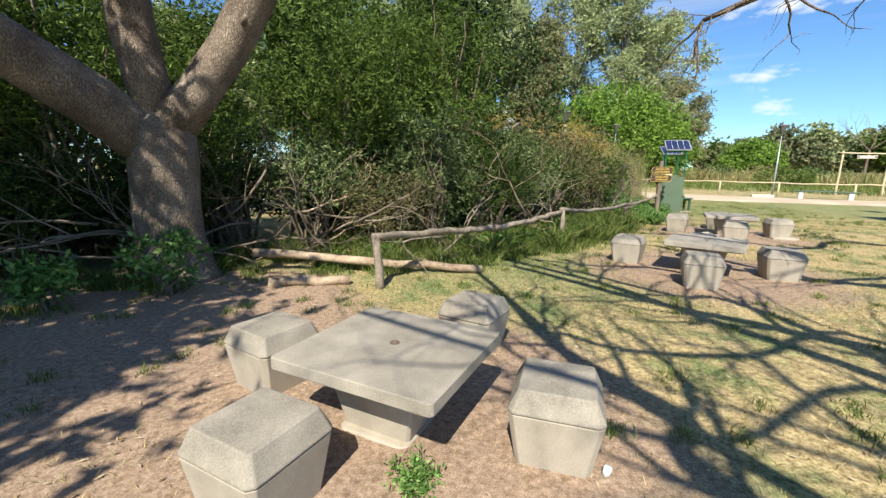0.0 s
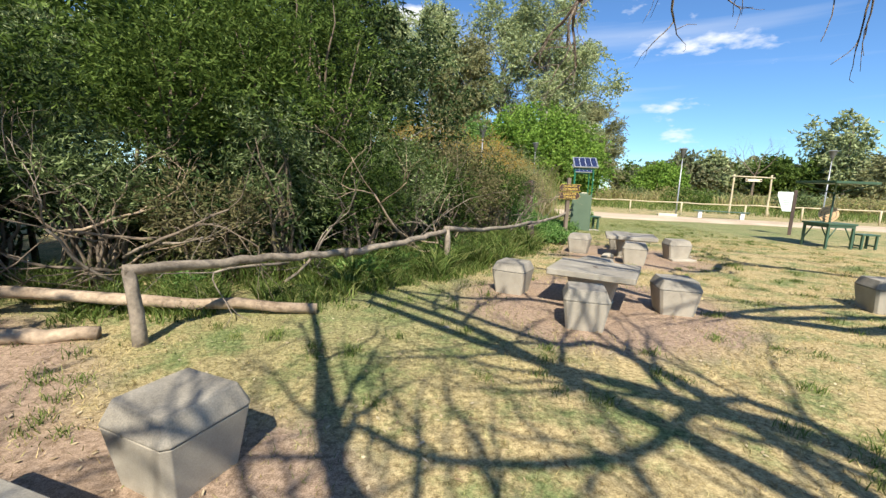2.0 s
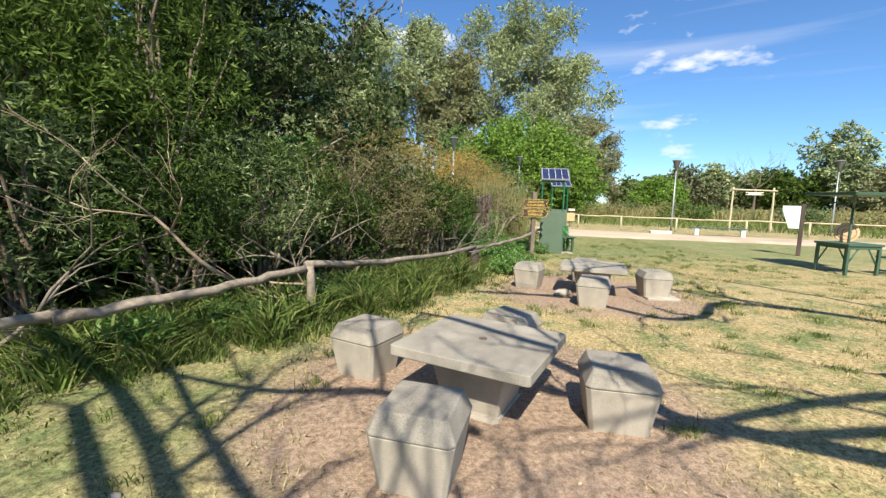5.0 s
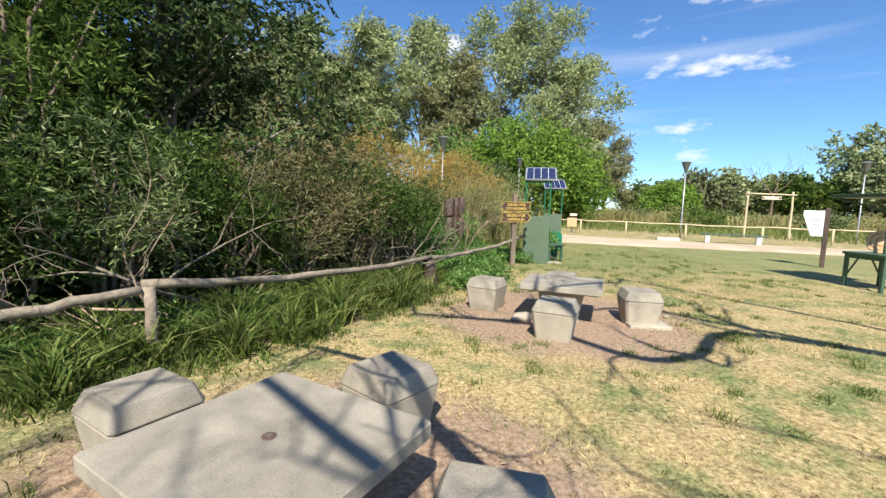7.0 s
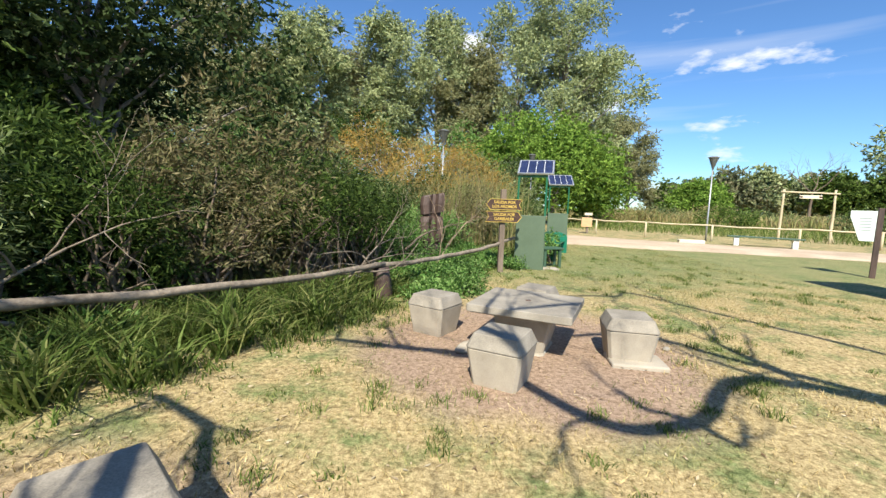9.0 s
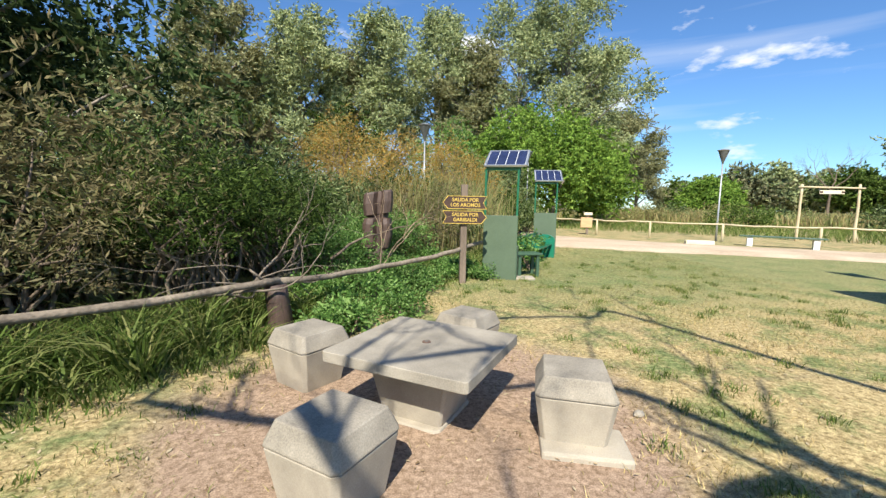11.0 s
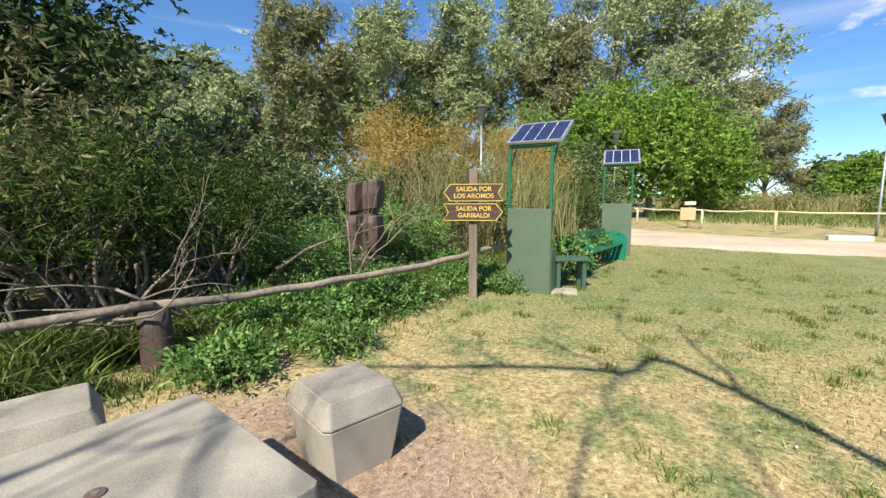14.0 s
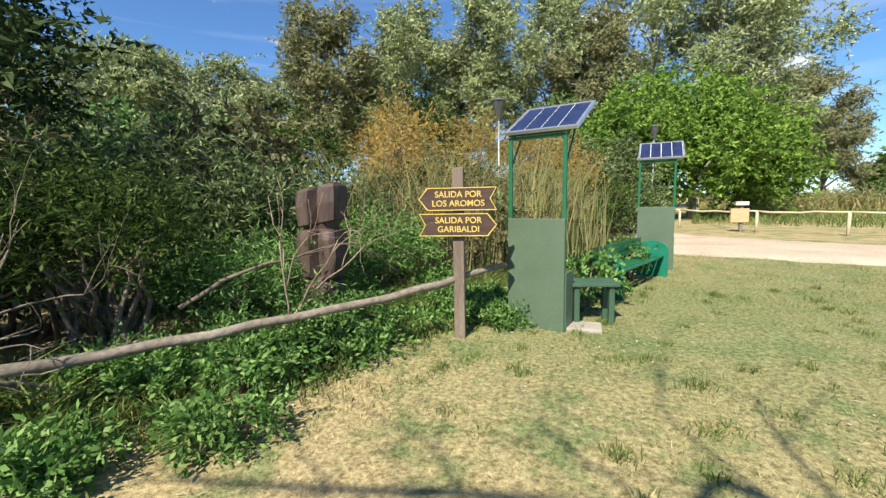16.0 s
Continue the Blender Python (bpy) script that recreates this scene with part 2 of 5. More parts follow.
DRY_GRASS = leafy("dry_reeds", [(0.26, 0.208, 0.104), (0.429, 0.351, 0.182), (0.312, 0.312, 0.13), (0.182, 0.234, 0.078)])
# willow leaf darkened for the shade on the front of the hedge
WILLOW = leafy("willow_leaf", [(0.013, 0.027, 0.006), (0.032, 0.061, 0.012), (0.07, 0.115, 0.023), (0.147, 0.205, 0.055)])
SAGE = leafy("grey_green_leaf", [(0.036, 0.056, 0.022), (0.085, 0.122, 0.044), (0.17, 0.218, 0.088), (0.352, 0.411, 0.211)])
BROWN_BRUSH = leafy("brown_brush_leaf", [(0.087, 0.072, 0.039), (0.155, 0.128, 0.066), (0.125, 0.133, 0.055), (0.274, 0.228, 0.131)], trans=0.2)
LUSH = leafy("lush_leaf", [(0.046, 0.103, 0.023), (0.092, 0.193, 0.044), (0.172, 0.304, 0.083), (0.33, 0.469, 0.177)])
BRIGHT = leafy("bright_leaf", [(0.073, 0.139, 0.025), (0.146, 0.248, 0.043), (0.233, 0.364, 0.064), (0.349, 0.48, 0.114)])
ORANGE = leafy("orange_leaf", [(0.381, 0.19, 0.041), (0.468, 0.305, 0.068), (0.318, 0.254, 0.095), (0.457, 0.356, 0.161)])
EUC = leafy("eucalyptus_leaf", [(0.154, 0.195, 0.097), (0.244, 0.295, 0.146), (0.367, 0.408, 0.216), (0.531, 0.553, 0.312)], trans=0.2)
EUC_BROWN = leafy("olive_eucalyptus_leaf", [(0.138, 0.149, 0.075), (0.23, 0.241, 0.121), (0.333, 0.333, 0.184), (0.287, 0.253, 0.138)], trans=0.2)
# lighter willow leaf: sun on the tall rows is put into the colour
SUNLIT_WILLOW = leafy("sunlit_willow_leaf", [(0.028, 0.053, 0.011), (0.067, 0.112, 0.022), (0.129, 0.194, 0.04), (0.201, 0.269, 0.079)])
# haze of the distance is mixed into this paler, greyer leaf colour
HAZED_LEAF = leafy("hazed_wood_leaf", [(0.11, 0.14, 0.075), (0.18, 0.2, 0.11), (0.25, 0.22, 0.14), (0.15, 0.19, 0.09)], trans=0.15)
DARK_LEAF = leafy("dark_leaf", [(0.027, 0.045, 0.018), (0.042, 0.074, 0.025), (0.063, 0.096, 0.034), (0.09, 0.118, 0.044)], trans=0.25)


# ---- mesh helpers ----
def part(name, data, material, parent=None, label="", smooth=False):
    """One mesh object, under its thing when one is given."""
    if isinstance(data, bmesh.types.BMesh):
        me = bpy.data.meshes.new(name)
        data.to_mesh(me)
        data.free()
    else:
        me = data
    if material and not me.materials:
        me.materials.append(material)
    if smooth:
        me.polygons.foreach_set("use_smooth", [True] * len(me.polygons))
    ob = new(name, me)
    if parent:
        ob.parent = parent
    if label:
        ob["label"] = label
    return ob


def thing(name, m, label, category, group="", kind=""):
    ob = new(name)
    ob.matrix_world = m
    return tagged(ob, label, category, group, kind)


def box_bm(sx, sy, sz, at=(0, 0, 0), bevel=0.0, turn=None, bm=None):
    """A box whose middle lies at the given place."""
    own = bmesh.new()
    r = bmesh.ops.create_cube(own, size=1.0)
    bmesh.ops.scale(own, vec=(sx, sy, sz), verts=own.verts)
    if bevel:
        bmesh.ops.bevel(own, geom=list(own.edges), offset=bevel, segments=2, affect="EDGES", profile=0.5)
    m = Matrix.Translation(at) @ (turn or Matrix())
    bmesh.ops.transform(own, matrix=m, verts=own.verts)
    if bm is None:
        return own
    tmp = bpy.data.meshes.new("tmp")
    own.to_mesh(tmp)
    own.free()
    bm.from_mesh(tmp)
    bpy.data.meshes.remove(tmp)
    return bm


def prism_bm(outline, z0, z1, bevel=0.0):
    bm = bmesh.new()
    lo = [bm.verts.new((x, y, z0)) for x, y in outline]
    hi = [bm.verts.new((x, y, z1)) for x, y in outline]
    k = len(outline)
    bm.faces.new(lo[::-1])
    bm.faces.new(hi)
    for i in range(k):
        bm.faces.new((lo[i], lo[(i + 1) % k], hi[(i + 1) % k], hi[i]))
    if bevel:
        bmesh.ops.bevel(bm, geom=list(bm.edges), offset=bevel, segments=2, affect="EDGES", profile=0.5)
    return bm


def loft_bm(rings, bevel=0.0, cap=True):
    """Rings of equally many points, joined into a skin."""
    bm = bmesh.new()
    vs = [[bm.verts.new(p) for p in ring] for ring in rings]
    k = len(vs[0])
    for a, b in zip(vs, vs[1:]):
        for i in range(k):
            bm.faces.new((a[i], a[(i + 1) % k], b[(i + 1) % k], b[i]))
    if cap:
        bm.faces.new(vs[0][::-1])
        bm.faces.new(vs[-1])
    if bevel:
        bmesh.ops.bevel(bm, geom=list(bm.edges), offset=bevel, segments=2, affect="EDGES", profile=0.5)
    bmesh.ops.recalc_face_normals(bm, faces=bm.faces)
    return bm


def tubes_mesh(name, lines, sides=7, wobble=0.0, seed=1):
    """Many tapered tubes in one mesh. A line: points with radius (x, y, z, r)."""
    rng = np.random.RandomState(seed)
    verts, faces = [], []
    ang = np.arange(sides) * 2 * np.pi / sides
    for line in lines:
        p = np.asarray(line, float)
        d = np.gradient(p[:, :3], axis=0)
        d /= np.linalg.norm(d, axis=1, keepdims=True) + 1e-9
        ref = np.array([0.0, 0.0, 1.0]) if abs(d[0, 2]) < 0.8 else np.array([1.0, 0.0, 0.0])
        base = len(verts)
        for i in range(len(p)):
            u = np.cross(d[i], ref)
            u /= np.linalg.norm(u) + 1e-9
            v = np.cross(d[i], u)
            r = p[i, 3] * (1 + wobble * rng.uniform(-1, 1, sides))
            for a, rr in zip(ang, r):
                verts.append(tuple(p[i, :3] + rr * (math.cos(a) * u + math.sin(a) * v)))
        for i in range(len(p) - 1):
            for k in range(sides):
                a, b = base + i * sides + k, base + i * sides + (k + 1) % sides
                faces.append((a, b, b + sides, a + sides))
        faces.append(tuple(base + k for k in range(sides))[::-1])
        faces.append(tuple(base + (len(p) - 1) * sides + k for k in range(sides)))
    me = bpy.data.meshes.new(name)
    me.from_pydata(verts, [], faces)
    me.polygons.foreach_set("use_smooth", [True] * len(me.polygons))
    return me


def bent(p, q, r0, r1, n=6, sag=0.0, jitter=0.0, seed=0):
    """A line from p to q with taper, sag and small bends."""
    rng = np.random.RandomState(seed)
    t = np.linspace(0, 1, n)[:, None]
    pts = np.asarray(p) * (1 - t) + np.asarray(q) * t
    pts[:, 2] -= sag * 4 * (t * (1 - t))[:, 0]
    pts[1:-1] += rng.normal(0, 1, (n - 2, 3)) * jitter
    return np.concatenate([pts, r0 + (r1 - r0) * t], axis=1)


def mesh_quads(name, v, per=4):
    """A mesh of separate faces of `per` corners each, from an array (n, per, 3)."""
    n = len(v)
    me = bpy.data.meshes.new(name)
    me.vertices.add(n * per)
    me.vertices.foreach_set("co", np.ascontiguousarray(v, dtype=np.float32).ravel())
    me.loops.add(n * per)
    me.loops.foreach_set("vertex_index", np.arange(n * per, dtype=np.int32))
    me.polygons.add(n)
    me.polygons.foreach_set("loop_start", np.arange(n, dtype=np.int32) * per)
    me.update(calc_edges=True)
    return me


def leaf_mesh(name, pos, along, length, width, rng, far=False):
    """Leaves as pointed four-corner blades at pos, growing along the given ways."""
    n = len(pos)
    d = along + rng.normal(0, 0.55, (n, 3))
    d /= np.linalg.norm(d, axis=1, keepdims=True) + 1e-9
    s = np.cross(d, rng.normal(0, 1, (n, 3)))
    s /= np.linalg.norm(s, axis=1, keepdims=True) + 1e-9
    L = (length * rng.uniform(0.6, 1.3, n))[:, None]
    W = (width * rng.uniform(0.7, 1.3, n))[:, None]
    if far:
        return mesh_quads(name, np.stack([pos + s * W * 0.6, pos + d * L, pos - s * W * 0.6], axis=1), 3)
    v = np.stack([pos, pos + d * L * 0.45 + s * W * 0.5, pos + d * L, pos + d * L * 0.45 - s * W * 0.5], axis=1)
    return mesh_quads(name, v)


def twig_leaves(rng, centres, radius, twigs, per, reach, rise=0.3, droop=0.0):
    """Leaf places along short twigs that leave the clump centres."""
    k = len(centres)
    c = np.repeat(centres, twigs, axis=0) + rng.normal(0, 1, (k * twigs, 3)) * radius
    d = rng.normal(0, 1, (k * twigs, 3))
    d[:, 2] = d[:, 2] * 0.6 + rise
    d /= np.linalg.norm(d, axis=1, keepdims=True)
    t = rng.uniform(0, 1, (k * twigs, per, 1))
    p = c[:, None] + d[:, None] * t * reach
    p[..., 2] -= droop * (t[..., 0] * reach) ** 2
    p = p + rng.normal(0, 0.015, p.shape)
    w = np.broadcast_to(d[:, None], p.shape).reshape(-1, 3).copy()
    w[:, 2] -= droop * 0.8
    return p.reshape(-1, 3), w


def crown_centres(rng, n, rx, ry, z0, z1, hollow=0.35, top=0.6):
    """Clump centres of an uneven crown between two heights."""
    out = []
    lobes = rng.normal(0, 1, (7, 3))
    lobes /= np.linalg.norm(lobes, axis=1, keepdims=True)
    size = rng.uniform(0.0, 0.38, 7)
    while len(out) < n:
        d = rng.normal(0, 1, 3)
        d /= np.linalg.norm(d)
        swell = 0.72 + sum(s * max(0.0, float(d @ q)) ** 3 for s, q in zip(size, lobes))
        r = (hollow + (1 - hollow) * rng.uniform(0, 1) ** 0.6) * swell
        x, y, z = d * r
        h = 0.5 + 0.5 * z
        f = 1.0 if h < top else 1.0
        out.append((x * rx * f, y * ry * f, z0 + (z1 - z0) * min(max(h, 0.0), 1.15)))
    return np.array(out)


def grow(rng, p, d, length, r, depth, lines, spread=0.6, lift=0.15, kids=(2, 3), shrink=0.68):
    """A bare branch that forks again and again; adds lines of (x, y, z, r)."""
    n = 5
    pts, q, w = [(*p, r)], np.array(p, float), np.array(d, float)
    for i in range(n):
        w = w + rng.normal(0, 0.16, 3) + np.array((0, 0, lift * 0.2))
        w /= np.linalg.norm(w)
        q = q + w * length / n
        pts.append((*q, r * (1 - 0.45 * (i + 1) / n)))
    lines.append(pts)
    if depth:
        for k in range(rng.randint(kids[0], kids[1] + 1)):
            at = np.array(pts[rng.randint(2, n + 1)] if k else pts[-1])
            e = w + rng.normal(0, spread, 3) + np.array((0, 0, lift))
            e /= np.linalg.norm(e)
            grow(rng, at[:3], e, length * shrink * rng.uniform(0.75, 1.2), at[3] * 0.72, depth - 1, lines, spread, lift, kids, shrink)


# ---- ground, path ----
def ground_z(x, y):
    return 0.02 * noise.noise((x * 0.5, y * 0.5, 0.0)) + 0.012 * noise.noise((x * 1.9, y * 1.9, 3.0))


def build_ground():
    g = np.linspace(-1, 1, 161)
    ax = np.sign(g) * (np.abs(g) * 16 + np.abs(g) ** 9 * 1800)
    verts = [(x + 5, y + 10, ground_z(x + 5, y + 10) if abs(x) < 16 and abs(y) < 16 else 0.0) for y in ax for x in ax]
    n = len(ax)
    faces = [(j * n + i, j * n + i + 1, (j + 1) * n + i + 1, (j + 1) * n + i) for j in range(n - 1) for i in range(n - 1)]
    me = bpy.data.meshes.new("ground")
    me.from_pydata(verts, [], faces)
    me.polygons.foreach_set("use_smooth", [True] * len(me.polygons))
    tagged(part("ground", me, GROUND), "patchy lawn with green grass, straw and bare earth", "ground", kind="structure")


def build_path():
    near = [(8.6, 33.0), (10.0, 28.5), (11.4, 25.6), (13.6, 24.9), (16.6, 24.4), (23.5, 22.2), (31, 18.5), (58, 6)]
    far = [(10.4, 42), (12.2, 37), (13.4, 32.8), (16.6, 30.2), (20.2, 28.2), (26.5, 26), (34, 23), (62, 13)]
    bm = bmesh.new()
    rng = random.Random(4)
    rows = []
    for (a, b), (c, d) in zip(zip(near, near[1:]), zip(far, far[1:])):
        for i in range(8):
            t = i / 8
            e = rng.uniform(-0.1, 0.1)
            rows.append((a[0] + (b[0] - a[0]) * t + e, a[1] + (b[1] - a[1]) * t + e, c[0] + (d[0] - c[0]) * t + e, c[1] + (d[1] - c[1]) * t - e))
    last = None
    for x0, y0, x1, y1 in rows:
        row = [bm.verts.new((x0 + (x1 - x0) * k / 6, y0 + (y1 - y0) * k / 6, -0.03 + 0.1 * (0 < k < 6))) for k in range(7)]
        if last:
            for k in range(6):
                bm.faces.new((last[k], last[k + 1], row[k + 1], row[k]))
        last = row
    bmesh.ops.recalc_face_normals(bm, faces=bm.faces)
    tagged(part("path", bm, DIRT, smooth=True), "pale bare earth footpath beside the lawn", "path", kind="structure")


build_ground()
build_path()


# ---- concrete tables and stools ----
def square(a, b, c=0.0):
    """Outline of a rectangle with cut corners."""
    if not c:
        return [(a, -b), (a, b), (-a, b), (-a, -b)]
    return [(a, -b + c), (a, b - c), (a - c, b), (-a + c, b), (-a, b - c), (-a, -b + c), (-a + c, -b), (a - c, -b)]


def build_table(x, y, turn):
    t = thing("picnic_table", pose(x, y, 0, 0, 0, turn), "low square grey concrete picnic table with chipped edges", "table", "concrete picnic tables")
    lo, hi = square(0.535, 0.51, 0.03), square(0.575, 0.545, 0.02)
    part("tabletop", loft_bm([[(p[0], p[1], 0.448) for p in lo], [(p[0], p[1], 0.466) for p in hi], [(p[0], p[1], 0.545) for p in hi]], 0.006), CONCRETE_TOP, t)
    lo, hi = square(0.25, 0.24, 0.02), square(0.34, 0.32, 0.02)
    part("pedestal", loft_bm([[(p[0], p[1], 0.02) for p in lo], [(p[0], p[1], 0.464) for p in hi]], 0.006), CONCRETE, t)
    part("footing", loft_bm([[(p[0], p[1], -0.05) for p in square(0.28, 0.32, 0.04)], [(p[0], p[1], 0.022) for p in square(0.26, 0.3, 0.04)]], 0.01), CONCRETE, t)
    ring = [(0.034 * math.cos(a), 0.034 * math.sin(a)) for a in np.arange(20) * math.pi / 10]
    cap = part("cap", prism_bm(ring, 0.543, 0.551, 0.002), RUST, t, "rusty round metal cap")
    part("hole", prism_bm([(p[0] * 0.4, p[1] * 0.4) for p in ring], 0.5505, 0.5535), SEAM, cap)
    return t


STOOL = None


def build_stool(x, y, turn, scale=1.0):
    global STOOL
    m = pose(x, y, 0, 0, 0, turn)
    if STOOL:
        return copy_thing(STOOL, m)
    t = thing("stool", m, "grey cast concrete stool tapering down to its foot", "stool", "concrete stools")
    def ring(a, c, z):
        return [(p[0], p[1], z) for p in square(a, a, c)]
    part("body", loft_bm([ring(0.208, 0.03, -0.04), ring(0.266, 0.035, 0.347)], 0.006), CONCRETE, t)
    part("joint", loft_bm([ring(0.26, 0.03, 0.344), ring(0.26, 0.03, 0.356)]), SEAM, t, "dark recessed joint")
    part("seat", loft_bm([ring(0.268, 0.035, 0.354), ring(0.27, 0.035, 0.364), ring(0.214, 0.012, 0.487)], 0.007), CONCRETE_TOP, t)
    STOOL = t
    return t


for (tx, ty), turn in TABLES:
    build_table(tx, ty, turn)
SEATS = [((-0.72, 2.6), -24), ((0.87, 3.13), -14), ((-1.22, 3.81), -30), ((0.39, 4.6), -28),
         ((3.82, 7.09), -20), ((5.36, 7.66), -16), ((3.34, 8.7), -34), ((4.86, 9.06), -44),
         ((6.83, 11.28), -28), ((8.34, 12.02), -12), ((6.18, 12.8), -34), ((7.64, 13.48), -34), ((8.78, 7.78), -20)]
for (px, py), turn in SEATS:
    build_stool(px, py, turn)
slab = part("footing_slab", box_bm(0.58, 0.4, 0.07, (0, 0, 0.005), 0.02), CONCRETE)
slab.matrix_world = pose(8.37, 11.85, 0, 0, 0, -8)
tagged(slab, "cracked concrete footing slab under a stool", "slab")


# ---- rustic fence ----
def log_part(name, line, material, parent, sides=9, wobble=0.12, seed=1, label=""):
    return part(name, tubes_mesh(name, [line], sides, wobble, seed), material, parent, label)


def build_fence():
    f = thing("log_fence", pose(0, 0, 0), "rustic fence of weathered round logs along the bushes", "fence")
    posts = [(-0.97, 6.44, 0.74, 0.062), (2.42, 10.28, 0.78, 0.058), (5.25, 14.3, 0.56, 0.15)]
    for k, (x, y, h, r) in enumerate(posts):
        log_part("post", bent((x + 0.05, y, -0.1), (x, y, h), r * 1.08, r * 0.92, 5, 0, 0.006, k), DARK_WOOD if r > 0.1 else LOG, f, seed=k)
    rails = [((-1.0, 6.41, 0.74), (0.85, 8.5, 0.62), 0.055, 0.048, 0.0), ((0.75, 8.35, 0.6), (2.38, 10.22, 0.75), 0.055, 0.045, 0.02),
             ((2.38, 10.25, 0.8), (5.3, 14.27, 0.63), 0.048, 0.042, 0.1), ((5.15, 14.17, 0.61), (8.12, 18.3, 0.8), 0.045, 0.04, 0.11)]
    for k, (a, b, r0, r1, sag) in enumerate(rails):
        log_part("rail", bent(a, b, r0, r1, 16, sag, 0.01, 20 + k), LOG, f, seed=30 + k)


def build_fallen_log(a, b, r0, r1, label, mat, seed):
    x, y, z = a
    t = thing("fallen_log", pose(x, y, 0), label, "log")
    line = bent((0, 0, z), (b[0] - x, b[1] - y, b[2]), r0, r1, 9, 0, 0.012, seed)
    log_part("trunk", line, mat, t, 9, 0.18, seed)
    rng = np.random.RandomState(seed)
    q = line[5, :3]
    log_part("stub", bent(q, q + np.array((0.05, 0.12, -0.22)), 0.035, 0.02, 4, 0, 0.01, seed), mat, t, 6, 0.2, seed)


build_fence()
build_fallen_log((-3.14, 7.2, 0.3), (0.55, 7.44, 0.07), 0.07, 0.06, "broken fallen rail with pale stripped bark", PALE_LOG, 5)
build_fallen_log((-2.5, 6.35, 0.06), (-1.4, 6.6, 0.05), 0.08, 0.07, "short pale log lying in the grass", PALE_LOG, 8)


def build_dead_branch(x, y, z, dx, dy, dz, seed, mat):
    t = thing("dead_branch", pose(x, y, 0), "bare dead branch caught in the bushes behind the fence", "branch", "dead branches")
    rng = np.random.RandomState(seed)
    tw = []
    d = np.array((dx, dy, dz), float)
    grow(rng, (0, 0, z), d / np.linalg.norm(d), 1.1, 0.026, 3, tw, 0.38, 0.05, (2, 3), 0.72)
    bough = part("bough", tubes_mesh("bough", tw[:1], 6, 0.1), mat, t)
    tagged(part("twig_work", tubes_mesh("twig_work", tw[1:], 5), mat, bough), kind="stuff")


def build_dead_branches():
    rnd = random.Random(9)
    for k in range(30):
        s = rnd.uniform(5.5, 13.5) if k < 22 else rnd.uniform(14, 21)
        x, y, nx, ny = along_foot(s)
        off = rnd.uniform(-0.55, 0.1)
        side = rnd.choice((-1, 1))
        build_dead_branch(x + nx * off, y + ny * off, rnd.uniform(0.02, 0.9), -nx * 0.25 + side * ny, -ny * 0.25 - side * nx, rnd.uniform(-0.05, 0.7), rnd.randint(0, 9999), rnd.choice((PALE_LOG, TWIG, LOG)))


# ---- bare tree with three limbs ----
def build_big_tree():
    t = thing("bare_tree", pose(-4.1, 6.65, 0), "large bare tree with rough bark forking into three limbs", "tree")
    trunk = [(0.12, 0.0, -0.2, 0.62), (0.05, 0, 0.1, 0.52), (0.0, 0, 0.6, 0.45), (0.0, 0, 1.2, 0.43), (0.04, 0, 1.7, 0.44), (0.06, -0.02, 2.1, 0.45), (0.06, -0.02, 2.36, 0.27), (0.06, -0.02, 2.5, 0.08)]
    part("trunk", tubes_mesh("trunk", [trunk], 22, 0.05, 3), BARK, t)
    limbs = [[(0.0, -0.02, 1.85, 0.34), (-0.5, -0.5, 2.5, 0.34), (-1.1, -1.25, 3.15, 0.31), (-1.75, -2.1, 3.85, 0.28), (-2.2, -3.0, 4.6, 0.22), (-2.4, -3.9, 5.6, 0.18)],
             [(0.05, 0.05, 2.2, 0.3), (-0.1, 0.0, 2.9, 0.28), (-0.15, -0.1, 3.6, 0.27), (-0.05, -0.3, 4.5, 0.25), (0.2, -0.6, 5.6, 0.21), (0.6, -1.0, 6.8, 0.16)],
             [(0.1, 0.0, 2.1, 0.33), (0.55, 0.15, 2.7, 0.28), (0.98, 0.25, 3.3, 0.27), (1.42, 0.3, 4.0, 0.27), (2.0, 0.1, 4.9, 0.21), (3.0, -0.4, 5.8, 0.17)]]
    rng = np.random.RandomState(11)
    for line in limbs:
        limb = part("limb", tubes_mesh("limb", [line], 16, 0.05, 5), BARK, t)
        tw = []
        d = np.array(line[-1][:3]) - np.array(line[-2][:3])
        for k in range(3):
            e = d / np.linalg.norm(d) + rng.normal(0, 0.4, 3)
            grow(rng, line[-1][:3], e / np.linalg.norm(e), 2.2, 0.12, 3, tw)
        tagged(part("twig_work", tubes_mesh("twig_work", tw, 5, 0.0, 6), GREY_BARK, limb), kind="stuff")
    stub = [(1.28, 0.1, 3.55, 0.05), (1.42, -0.05, 3.62, 0.035)]
    part("stub", tubes_mesh("stub", [stub], 7, 0.1, 2), BARK, t)


def smoothed(pts, steps=5):
    """A curve through the given points with its radius."""
    q = [Vector(p) for p in pts]
    q = [q[0] * 2 - q[1]] + q + [q[-1] * 2 - q[-2]]
    out = []
    for a, b, c, d in zip(q, q[1:], q[2:], q[3:]):
        for k in range(steps):
            u = k / steps
            out.append(tuple(0.5 * (2 * b + (c - a) * u + (2 * a - 5 * b + 4 * c - d) * u * u + (3 * b - a - 3 * c + d) * u ** 3)))
    return out + [tuple(q[-2])]


